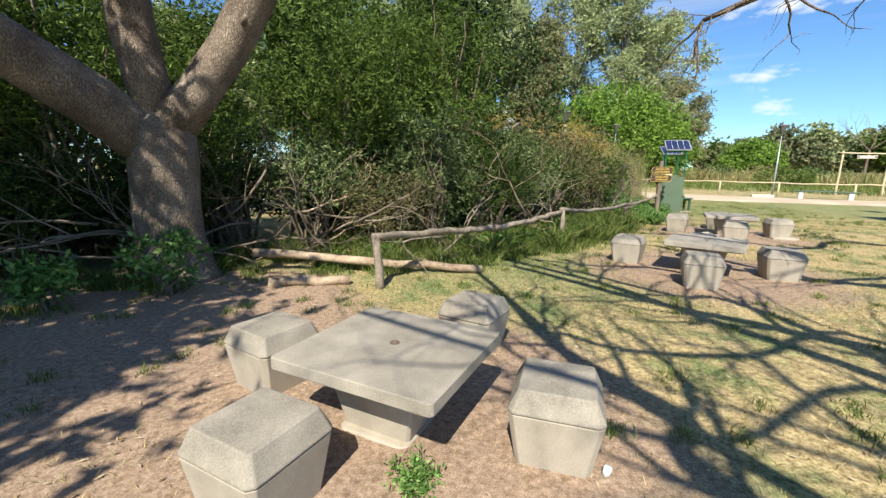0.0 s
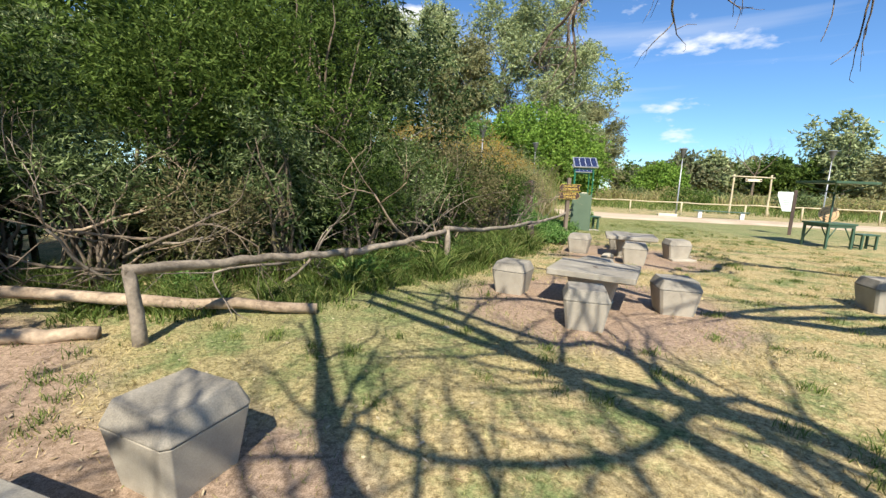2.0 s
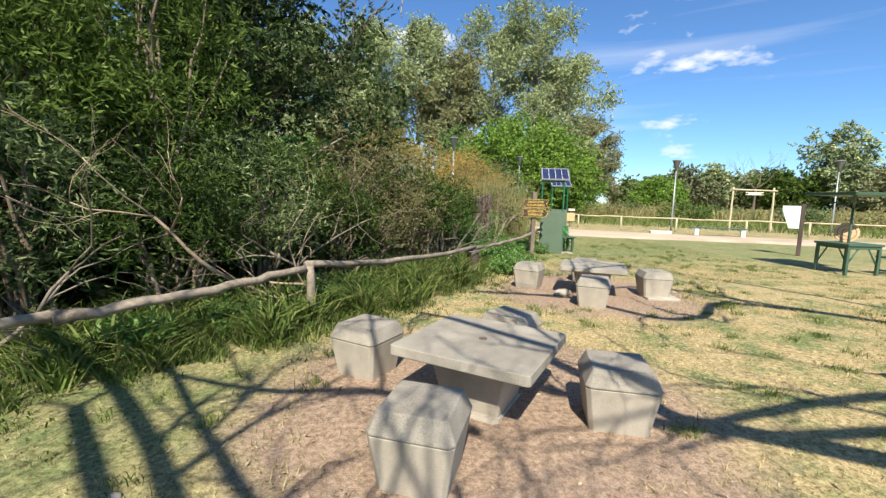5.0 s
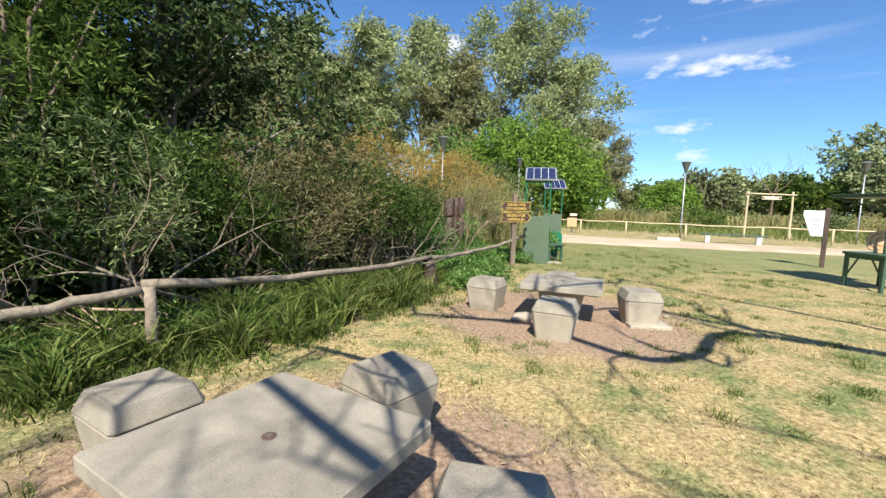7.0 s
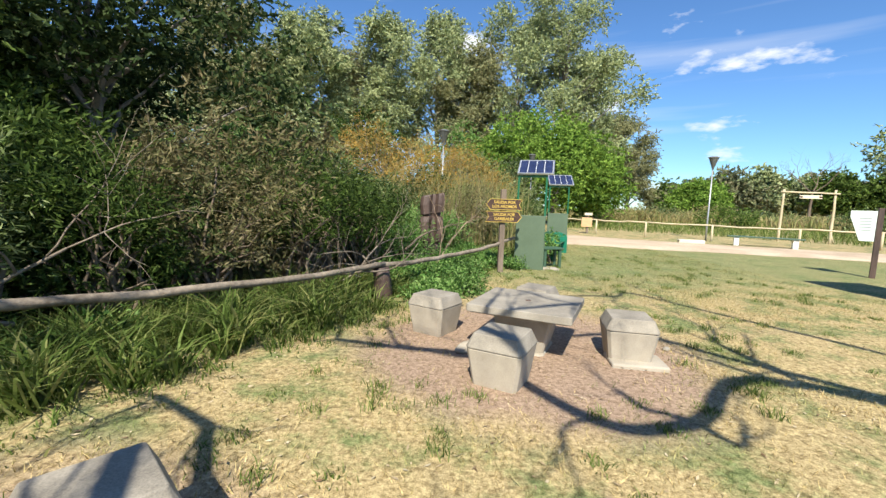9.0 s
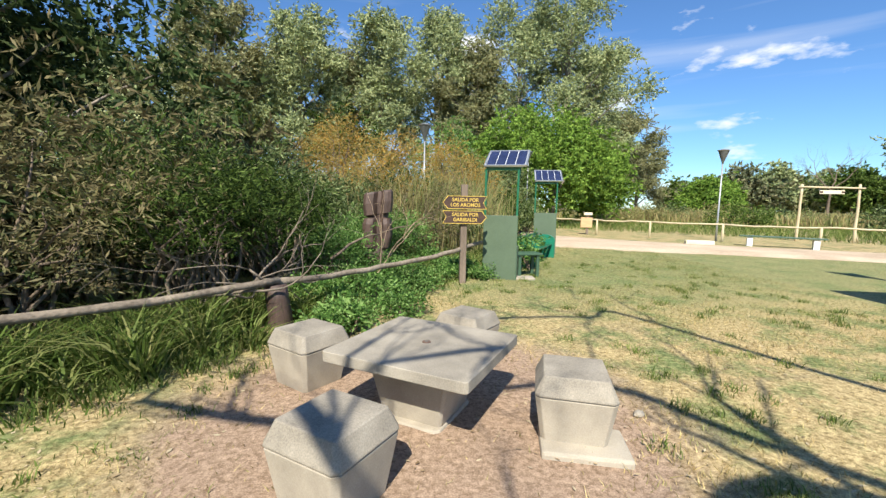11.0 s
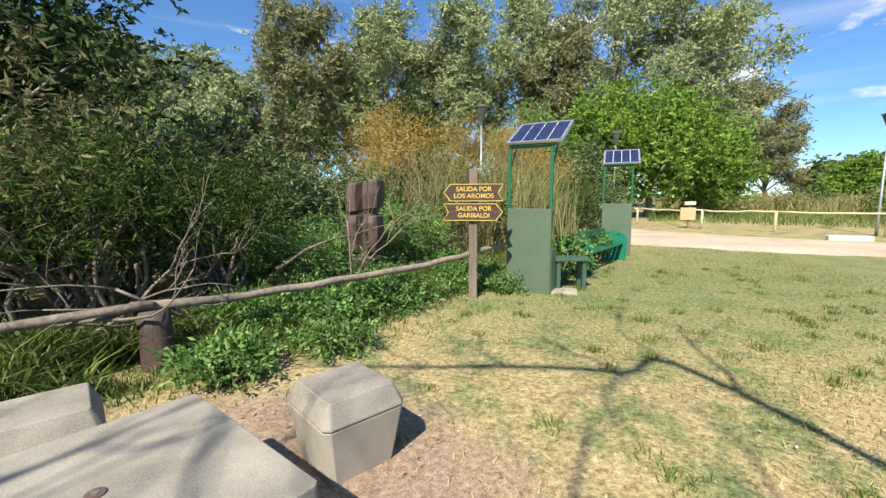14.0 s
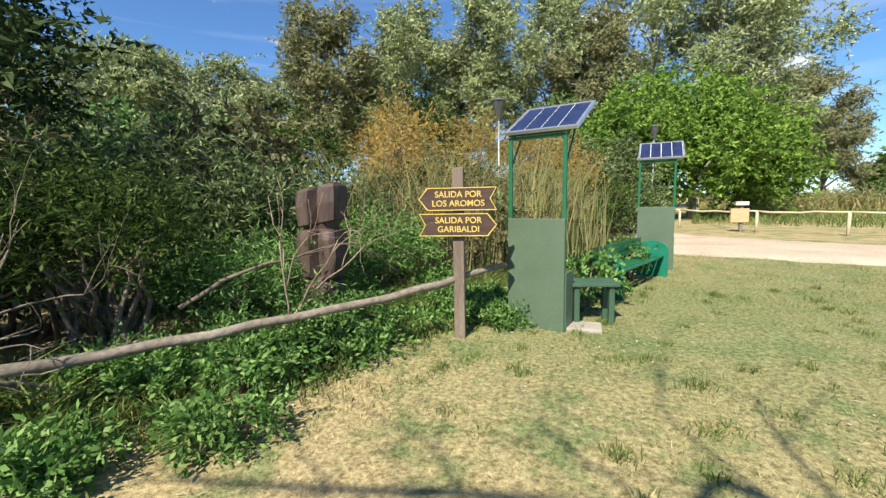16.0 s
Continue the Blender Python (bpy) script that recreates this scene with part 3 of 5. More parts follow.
def build_spreading_tree(x, y, height, aims, seed, label, low=(), boughs=()):
    """A leafless tree beside the lawn whose limbs reach out over the tables."""
    t = thing("leafless_tree", pose(x, y, 0), label, "tree")
    trunk = bent((0, 0, -0.2), (0.2, 0.2, height), 0.34, 0.26, 7, 0, 0.03, seed)
    part("trunk", tubes_mesh("trunk", [trunk], 14, 0.06, seed), BARK, t, smooth=True)
    rng = np.random.RandomState(seed)
    for ax, ay, az, r in aims:
        a, b = np.array((0.2, 0.2, height - 0.15)), np.array((ax - x, ay - y, az))
        line = bent(a, b, r, r * 0.55, 9, -0.35, 0.09, rng.randint(999))
        limb = part("limb", tubes_mesh("limb", [line], 9, 0.06, seed), GREY_BARK, t)
        tw = []
        for k in (3, 4, 5, 6, 7, 8, 8):
            w = line[min(k + 1, 8), :3] - line[k - 1, :3]
            e = w / np.linalg.norm(w) + rng.normal(0, 0.55, 3) * np.array((1, 1, 0.5))
            grow(rng, line[k, :3], e / np.linalg.norm(e), rng.uniform(1.3, 2.1), line[k, 3] * 0.6, 3, tw, 0.5, 0.14)
        tagged(part("twig_work", tubes_mesh("twig_work", tw, 4, 0.0, seed), GREY_BARK, limb), kind="stuff")

    for r, line in boughs:
        n = len(line)
        pts = [(0.2, 0.2, height - 0.15, r * 1.25)] if math.dist(line[0][:2], (x, y)) < 6.5 else []
        pts += [(a - x + rng.uniform(-0.08, 0.08), b - y + rng.uniform(-0.08, 0.08), c, r * (1 - 0.62 * k / n)) for k, (a, b, c) in enumerate(line)]
        limb = part("limb", tubes_mesh("limb", [smoothed(pts)], 9, 0.07, seed), GREY_BARK, t)
        tw = []
        for k in range(1, len(pts)):
            way = np.array(pts[k][:3]) - np.array(pts[k - 1][:3])
            way /= np.linalg.norm(way)
            for side in (-1, 1):
                e = way * 0.7 + side * np.array((-way[1], way[0], 0)) * rng.uniform(0.4, 1.0) + np.array((0, 0, rng.uniform(0.05, 0.4)))
                grow(rng, pts[k][:3], e / np.linalg.norm(e), rng.uniform(0.8, 1.5), pts[k][3] * 0.55, 3, tw, 0.5, 0.1)
        tagged(part("twig_work", tubes_mesh("twig_work", tw, 4, 0.0, seed), GREY_BARK, limb), kind="stuff")
    for line in low:
        pts = [(a - x, b - y, c, r) for a, b, c, r in line]
        limb = part("limb", tubes_mesh("limb", [pts], 9, 0.07, seed), BARK, t)
        tw = []
        for k in range(3, len(pts)):
            for e in ((0.3, 0.5, -0.55), (-0.6, 0.3, -0.1), (0.2, -0.5, -0.5)):
                d = np.array(e) + rng.normal(0, 0.25, 3)
                grow(rng, pts[k][:3], d / np.linalg.norm(d), rng.uniform(0.5, 0.8), 0.02, 2, tw, 0.5, -0.05)
        tagged(part("twig_work", tubes_mesh("twig_work", tw, 5, 0.0, seed), BARK, limb), kind="stuff")


build_big_tree()
build_spreading_tree(4.2, -4.6, 3.4, [(7.4, -2.2, 6.4, 0.13), (2.2, -3.0, 6.6, 0.13)], 21, "leafless grey tree with wide crooked limbs", (),
                     [(0.108, [(4.2, -0.85, 5.1), (3.1, 0.35, 5.3), (2.0, 1.25, 5.3), (0.5, 2.95, 5.4)]),
                      (0.094, [(3.6, -1.5, 5.0), (2.5, 1.0, 5.2), (1.7, 2.2, 5.3), (0.2, 3.6, 5.4), (-1.5, 5.0, 5.6)]),
                      (0.065, [(3.4, 0.9, 5.2), (2.5, 1.75, 5.2), (1.7, 2.75, 5.2), (0.8, 3.95, 5.3)]),
                      (0.101, [(1.3, -1.85, 5.0), (1.2, -1.15, 5.1), (0.6, -0.05, 5.2), (0.2, 1.25, 5.2)]),
                      (0.072, [(1.0, -0.9, 5.1), (0.6, 0.25, 5.2), (-0.2, 2.55, 5.4)]),
                      (0.058, [(4.0, 0.15, 5.2), (2.4, -0.15, 5.2), (1.3, -0.15, 5.2), (0.6, 0.25, 5.2)]),
                      (0.05, [(3.2, -1.2, 5.4), (1.2, -1.9, 5.6), (0.0, -1.7, 5.8), (-1.4, -1.0, 6.0)]),
                      (0.058, [(3.6, 2.6, 5.3), (2.8, 3.35, 5.2), (1.8, 3.45, 5.2), (0.7, 3.95, 5.2)])])
build_spreading_tree(13.2, 4.4, 3.4, [], 33, "leafless tree reaching over the lawn",
                     [[(13.3, 4.5, 3.3, 0.16), (9.4, 3.2, 4.3, 0.13), (6.9, 3.4, 3.75, 0.11), (5.5, 4.4, 3.5, 0.09), (4.75, 5.6, 3.75, 0.07), (4.1, 6.7, 3.95, 0.05), (3.5, 7.3, 3.75, 0.03)]],
                     [(0.079, [(8.6, 3.15, 5.2), (7.0, 3.15, 5.2), (5.1, 2.75, 5.2)]),
                      (0.086, [(9.2, 6.75, 5.0), (7.6, 5.75, 5.2), (6.9, 5.85, 5.2), (6.0, 7.1, 5.2), (5.2, 7.25, 5.2), (4.4, 7.45, 5.2)]),
                      (0.07, [(7.4, 2.6, 5.2), (5.6, 2.5, 5.3), (4.5, 3.1, 5.3), (3.5, 4.3, 5.3)]),
                      (0.055, [(9.2, 6.75, 5.4), (8.3, 7.2, 6.0), (7.1, 6.9, 6.2), (6.1, 6.4, 6.3)]),
                      (0.045, [(9.6, 9.3, 6.2), (8.7, 9.2, 6.5), (7.7, 9.05, 6.5), (6.9, 8.85, 6.5), (6.0, 8.75, 6.5)])])


# ---- shrubs and trees ----
def leaf_part(name, rng, centres, material, parent, radius, twigs, per, reach, length, width, rise=0.3, droop=0.0, far=False):
    p, w = twig_leaves(rng, centres, radius, twigs, per, reach, rise, droop)
    return part(name, leaf_mesh(name, p, w, length, width, rng, far), material, parent)


def build_shrub(x, y, h, r, seed, material, label, clumps, leaf=(0.085, 0.022), twigs=9, per=11, stems=10, low=0.15, name="shrub", reach=0.42, droop=0.15, wood=None):
    rng = np.random.RandomState(seed)
    t = thing(name, pose(x, y, 0), label, {"shrub": "shrub", "weed": "weed"}.get(name, "tree"))
    c = crown_centres(rng, clumps, r, r, low * h, h * 0.97)
    lines = []
    for k in range(stems):
        tip = c[rng.randint(len(c))] * np.array((0.9, 0.9, 0.95))
        base = np.array((*(rng.normal(0, 0.16 * r, 2)), -0.05))
        lines.append(bent(base, tip, 0.02 + 0.012 * h * 0.5, 0.006, 7, -0.1 * h, 0.05 * r, rng.randint(9999)))
    tagged(part("brushwood", tubes_mesh("brushwood", lines, 5), wood or TWIG, t), kind="stuff")
    leaf_part("foliage", rng, c, material, t, 0.12 * max(0.2, r * 0.75), twigs, per, reach, leaf[0], leaf[1], 0.35, droop)
    return t


FOOT = [(-9.5, 3.2), (-6.3, 5.4), (-3.6, 8.2), (-0.8, 8.6), (1.12, 10.04), (2.5, 11.5), (3.77, 13.41), (4.82, 15.35), (5.69, 17.18), (6.49, 19.19), (7.61, 22.16), (8.93, 25.89), (10.46, 30.08), (12.7, 35.1)]


def along_foot(s):
    """A place on the foot line of the bushes and the way out of the lawn there."""
    for a, b in zip(FOOT, FOOT[1:]):
        d = math.dist(a, b)
        if s <= d:
            k = s / d
            return a[0] + (b[0] - a[0]) * k, a[1] + (b[1] - a[1]) * k, -(b[1] - a[1]) / d, (b[0] - a[0]) / d
        s -= d
    return None


def build_hedge():
    rnd = random.Random(17)
    s = 0.6
    while True:
        q = along_foot(s)
        if q is None:
            break
        x, y, nx, ny = q
        near = s < 26
        h = rnd.uniform(1.7, 3.0) if s < 17 else rnd.uniform(1.7, 2.5)
        # up to s 16.5 the darker willow leaf stands for the hedge's shade
        mat, lab = rnd.choice([(WILLOW, "dense green willow shrub behind the log fence"), (SAGE if s > 16.5 else WILLOW, "dense shrub with bare stems behind the fence"), (SAGE, "grey-green shrub with bare stems"), (BROWN_BRUSH, "brownish twiggy shrub, half dry")]) if s > 8 else (WILLOW, "dense green willow shrub in shade")
        if 14.5 < s < 19 and rnd.random() < 0.55:
            mat, lab = BROWN_BRUSH, "brownish twiggy shrub, half dry"
        if 20.5 < s < 24:
            mat, lab, h = LUSH, "fresh green weeds and bramble by the signpost", rnd.uniform(1.0, 1.4)
        off = rnd.uniform(0.3, 0.8)
        build_shrub(x + nx * off, y + ny * off, h, rnd.uniform(1.0, 1.35), rnd.randint(0, 9999), mat, lab, 86 if near else 50, (0.1, 0.021) if near else (0.15, 0.04), 9, 10, 26, rnd.uniform(0.05, 0.3))
        s += rnd.uniform(1.15, 1.5)
    s = 0.0
    while True:
        q = along_foot(s)
        if q is None:
            break
        x, y, nx, ny = q
        h = rnd.uniform(5.2, 6.8) if s < 14.5 else rnd.uniform(2.7, 3.4) if s < 20 else rnd.uniform(2.2, 2.8)
        off = rnd.uniform(1.9, 2.7)
        mat, lab = (SUNLIT_WILLOW, "tall green willow thicket with sunlight put into its leaf colour") if s < 14.5 else rnd.choice([(BROWN_BRUSH, "tall dry brown brush with bare twigs"), (WILLOW, "tall green willow brush with slender stems"), (SAGE, "tall grey-green brush with thin stems")])
        build_shrub(x + nx * off, y + ny * off, h, rnd.uniform(1.5, 2.0), rnd.randint(0, 9999), mat, lab, 150, (0.13, 0.03), 10, 10, 18, 0.1)
        s += rnd.uniform(1.6, 2.1)
    # added filler row: its dark leaves put the thicket's inner shade into colour
    s = 1.0
    while s < 18:
        x, y, nx, ny = along_foot(s)
        off = rnd.uniform(1.3, 1.9)
        build_shrub(x + nx * off, y + ny * off, rnd.uniform(1.5, 2.3), rnd.uniform(1.0, 1.3), rnd.randint(0, 9999), DARK_LEAF, "added dark undergrowth that stands for shade inside the thicket", 80, (0.14, 0.05), 8, 9, 12, 0.02)
        s += rnd.uniform(1.2, 1.6)
    s = 0.0
    while s < 16:
        x, y, nx, ny = along_foot(s)
        h = rnd.uniform(8.0, 9.5) if s < 12 else rnd.uniform(5, 6)
        off = rnd.uniform(5.5, 6.5)
        build_shrub(x + nx * off, y + ny * off, h, rnd.uniform(2.3, 2.8), rnd.randint(0, 9999), DARK_LEAF if s < 5 else SUNLIT_WILLOW, "tall shady tree behind the willow thicket", 160, (0.2, 0.058), 10, 10, 10, 0.1, "thicket_tree", 0.6)
        s += rnd.uniform(2.4, 3.0)


build_hedge()
build_dead_branches()


def build_weeds():
    rnd = random.Random(12)
    for k in range(34):
        s = rnd.uniform(19.0, 24.0) if k < 28 else rnd.uniform(9.0, 16.0)
        x, y, nx, ny = along_foot(s)
        off = rnd.uniform(-1.85, -0.3) if s > 18 else rnd.uniform(-0.7, -0.1)
        h = rnd.uniform(0.16, 0.38) * (1.0 if off < -1.0 else 1.9) if s > 17 else rnd.uniform(0.25, 0.5)
        build_shrub(x + nx * off, y + ny * off, h, rnd.uniform(0.3, 0.5), rnd.randint(0, 9999), LUSH, "clump of fresh green weeds under the log rail", 30, (0.07, 0.028), 6, 8, 8, 0.1, "weed", 0.2, 0.1)
    for x, y, h in ((9.07, 19.36, 0.9), (9.43, 19.8, 0.8), (9.93, 21.9, 0.9), (0.05, 2.75, 0.06), (-3.6, 5.85, 0.95), (-4.6, 5.2, 0.7)):
        build_shrub(x, y, h, max(0.13, h * 0.5), rnd.randint(0, 9999), LUSH, "small clump of green weeds on the ground", 22, (0.09 if h > 0.5 else 0.04, 0.05 if h > 0.5 else 0.014), 5, 7, 6, 0.1, "weed", 0.22 if h > 0.5 else 0.06, 0.1)


build_weeds()


def build_leafy_tree(x, y, h, r, seed, material, label, clumps, leaf, low=0.25, name="tree", trunk=0.3, spread=1.0, twigs=10, per=10, reach=1.4, droop=0.05, radius=0.6, wood=None):
    rng = np.random.RandomState(seed)
    t = thing(name, pose(x, y, 0), label, "tree")
    if low > 0.3:                       # open crowns in tiers, as eucalyptus has
        hubs = []
        for k in range(22):
            z = h * (low + (0.96 - low) * (k / 21) ** 0.9)
            rr = r * rng.uniform(0.2, 1.15) * (1.0 if k < 16 else 0.6)
            a = k * 2.4 + rng.uniform(-0.5, 0.5)
            hubs.append((rr * math.cos(a), rr * math.sin(a), z))
        hubs = np.array(hubs)
        c = hubs[rng.randint(0, len(hubs), clumps)] + rng.normal(0, 1, (clumps, 3)) * np.array((r * 0.13, r * 0.13, h * 0.026))
    else:
        c = crown_centres(rng, clumps, r, r, low * h, h * 0.95)
        hubs = c[:9]
    lines = [bent((0, 0, -0.2), (rng.uniform(-0.5, 0.5), rng.uniform(-0.5, 0.5), h * 0.86), trunk, trunk * 0.2, 9, 0, 0.12, seed)]
    for q in hubs:
        z = max(h * 0.15, q[2] - r * 0.7)
        lines.append(bent((0, 0, z), q, trunk * 0.35, trunk * 0.07, 6, -0.05 * r, 0.1, rng.randint(9999)))
    part("trunk", tubes_mesh("trunk", lines[:1], 9), wood or GREY_BARK, t)
    tagged(part("bough_work", tubes_mesh("bough_work", lines[1:], 6), wood or GREY_BARK, t), kind="stuff")
    leaf_part("crown", rng, c, material, t, radius, twigs, per, reach, leaf[0], leaf[1], 0.2, droop, True)
    return t


def polar(az, d, x=7.3, y=9.3):
    return x + d * math.sin(radians(az)), y + d * math.cos(radians(az))


def build_background():
    rnd = random.Random(5)
    for az, d, h, r, m in ((-49.5, 48, 15.4, 5.4, EUC), (-42.4, 56, 17.6, 5.4, EUC), (-37.2, 62, 17.1, 5.4, EUC), (-29.7, 50, 22, 4.8, EUC_BROWN), (-24.8, 58, 19.8, 4.8, EUC), (-19.3, 52, 22.6, 4.5, EUC), (-14.2, 58, 20.9, 4.8, EUC_BROWN),
                            (-9.1, 54, 23.7, 4.5, EUC), (-1.9, 60, 27.5, 5.2, EUC), (2.9, 56, 22, 4.1, EUC_BROWN), (8.6, 62, 29.7, 7.6, EUC), (14.8, 62, 30.8, 8.1, EUC), (18.2, 72, 26.4, 5, EUC), (21, 84, 18.7, 5.4, EUC_BROWN), (23.7, 95, 14.3, 5.4, EUC_BROWN)):
        x, y = polar(az, d)
        build_leafy_tree(x, y, h, r * 1.15, rnd.randint(0, 9999), m, "tall grey-green eucalyptus with pale trunk and open crown", 430, (0.4, 0.13), 0.34, "eucalyptus", 0.42, radius=0.5, reach=1.05, droop=0.2)
    for az, d, h, r in ((7.5, 36, 10.1, 4.5), (13.7, 38, 11, 5), (18.5, 42, 8.6, 3.7), (4, 40, 7.2, 3.5)):
        x, y = polar(az, d)
        build_leafy_tree(x, y, h, r, rnd.randint(0, 9999), BRIGHT, "bright green broad tree with dense drooping leaves", 290, (0.27, 0.13), 0.05, "broadleaf_tree", 0.3, reach=0.9, droop=0.35, radius=0.4)
    for x, y, h, r in ((3.09, 26.51, 5.3, 1.6), (4.75, 30.17, 6.0, 1.7), (7.1, 30.98, 5.9, 1.6), (1.55, 28.74, 5.6, 1.7), (8.18, 28.3, 4.0, 1.5), (5.02, 22.07, 3.3, 1.3)):
        m = ORANGE if x < 9 else BROWN_BRUSH
        build_shrub(x, y, h, r, rnd.randint(0, 9999), m, "tall thin shrub with sparse orange autumn leaves", 85, (0.13, 0.03), 9, 8, 30, 0.2, reach=0.7)
    for x, y, h, r, m in ((-0.94, 21.64, 4.5, 2.2, LUSH), (-3.61, 18.14, 5.5, 2.4, SAGE), (1.72, 19.89, 3.6, 1.8, BROWN_BRUSH), (-6.94, 21.64, 6, 2.6, LUSH), (-9.41, 16.39, 6.5, 2.6, DARK_LEAF), (-2.4, 27.85, 6, 2.6, WILLOW), (-13.94, 21.64, 8, 3, DARK_LEAF), (-9.57, 30.53, 8, 3.2, EUC), (1.32, 32.31, 7, 2.8, WILLOW), (8.2, 34.1, 5, 2.6, SAGE), (10.7, 38.1, 5.5, 2.8, SAGE), (7.2, 40.1, 8, 3, LUSH)):
        build_shrub(x, y, h, r, rnd.randint(0, 9999), m, "rounded bush in the thicket behind the fence", 90, (0.22, 0.08), 9, 9, 10, 0.08, reach=0.55)
    x, y = polar(-40, 9.5)
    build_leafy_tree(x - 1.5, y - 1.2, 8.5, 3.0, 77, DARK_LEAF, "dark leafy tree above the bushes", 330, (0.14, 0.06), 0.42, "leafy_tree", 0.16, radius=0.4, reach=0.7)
    # two trees out of view, added only for the shade they cast
    build_leafy_tree(-5.6, -3.0, 8.2, 3.4, 78, DARK_LEAF, "unseen leafy tree added to shade the start of the walk", 95, (0.2, 0.1), 0.42, "added_shade_tree", 0.22, radius=0.4, reach=0.8)
    build_leafy_tree(-6.6, 0.9, 8.6, 3.0, 79, DARK_LEAF, "unseen leafy tree added to shade the foot of the big bare tree", 150, (0.2, 0.1), 0.45, "added_shade_tree", 0.22, radius=0.4, reach=0.8)
    # wood beyond the meadow
    for k in range(46):
        az = 27 + k * 0.85 + rnd.uniform(-0.3, 0.3)
        d = rnd.uniform(105, 135)
        x, y = polar(az, d)
        h = rnd.uniform(9, 13) if az > 33 else rnd.uniform(6, 9)
        if 46.5 < az < 49.5:
            h = 19
        m = rnd.choice([HAZED_LEAF, EUC_BROWN, HAZED_LEAF, EUC, SUNLIT_WILLOW])
        build_leafy_tree(x, y, h, rnd.uniform(3.6, 5.4), rnd.randint(0, 9999), m, "distant tree at the edge of the meadow", 75, (0.66, 0.32), 0.06, "distant_tree", 0.3, twigs=9, per=9, reach=1.4, radius=0.6)
    for k in range(16):
        x, y = polar(22 + k * 2.7 + rnd.uniform(-1, 1), rnd.uniform(44, 74))
        build_shrub(x, y, rnd.uniform(1.3, 2.3), rnd.uniform(2.2, 3.4), rnd.randint(0, 9999), rnd.choice([DRY_GRASS, SAGE, SUNLIT_WILLOW, DRY_GRASS]), "low bushy growth spread over the meadow", 60, (0.24, 0.08), 8, 7, 8, 0.05, reach=0.6)
    x, y = polar(31.5, 78)
    build_leafy_tree(x, y, 6.8, 5.2, 91, BRIGHT, "round bright green bushy tree in the meadow", 330, (0.4, 0.2), 0.02, "round_tree", 0.3, reach=0.9, radius=0.5)
    x, y = polar(41.5, 95)
    t = thing("dead_tree", pose(x, y, 0), "bare reddish-grey dead tree in the far wood", "tree")
    tw = []
    grow(np.random.RandomState(3), (0, 0, 0), (0, 0, 1), 5.5, 0.3, 5, tw, 0.42, 0.25)
    part("trunk", tubes_mesh("trunk", tw, 5), TWIG, t)


build_background()


# ---- grass ----
def blades_mesh(name, pos, h, w, lean, rng, joints=2):
    """Grass blades: bent strips of one quad and a tip."""
    n = len(pos)
    a = rng.uniform(0, 2 * np.pi, n)
    side = np.stack([np.cos(a), np.sin(a), np.zeros(n)], axis=1) * (w * rng.uniform(0.7, 1.3, n))[:, None]
    b = rng.uniform(0, 2 * np.pi, n)
    H = (h * rng.uniform(0.5, 1.25, n))[:, None]
    out = np.stack([np.cos(b), np.sin(b), np.zeros(n)], axis=1) * H * (lean * rng.uniform(0.2, 1.2, n))[:, None]
    up = np.array((0, 0, 1.0)) * H
    if joints == 1:
        return mesh_quads(name, np.stack([pos - side, pos + side, pos + out + up], axis=1), 3)
    mid = pos + out * 0.35 + up * 0.62
    tip = pos + out + up * 0.9
    q = np.stack([pos - side, pos + side, mid + side * 0.8, mid - side * 0.8, tip], axis=1).reshape(-1, 3)
    me = bpy.data.meshes.new(name)
    me.vertices.add(n * 5)
    me.vertices.foreach_set("co", q.astype(np.float32).ravel())
    base = np.arange(n, dtype=np.int32)[:, None] * 5
    loops = (base + np.array((0, 1, 2, 3, 3, 2, 4), dtype=np.int32)).ravel()
    me.loops.add(len(loops))
    me.loops.foreach_set("vertex_index", loops)
    me.polygons.add(n * 2)
    starts = (np.arange(n, dtype=np.int32)[:, None] * 7 + np.array((0, 4), dtype=np.int32)).ravel()
    me.polygons.foreach_set("loop_start", starts)
    me.update(calc_edges=True)
    return me


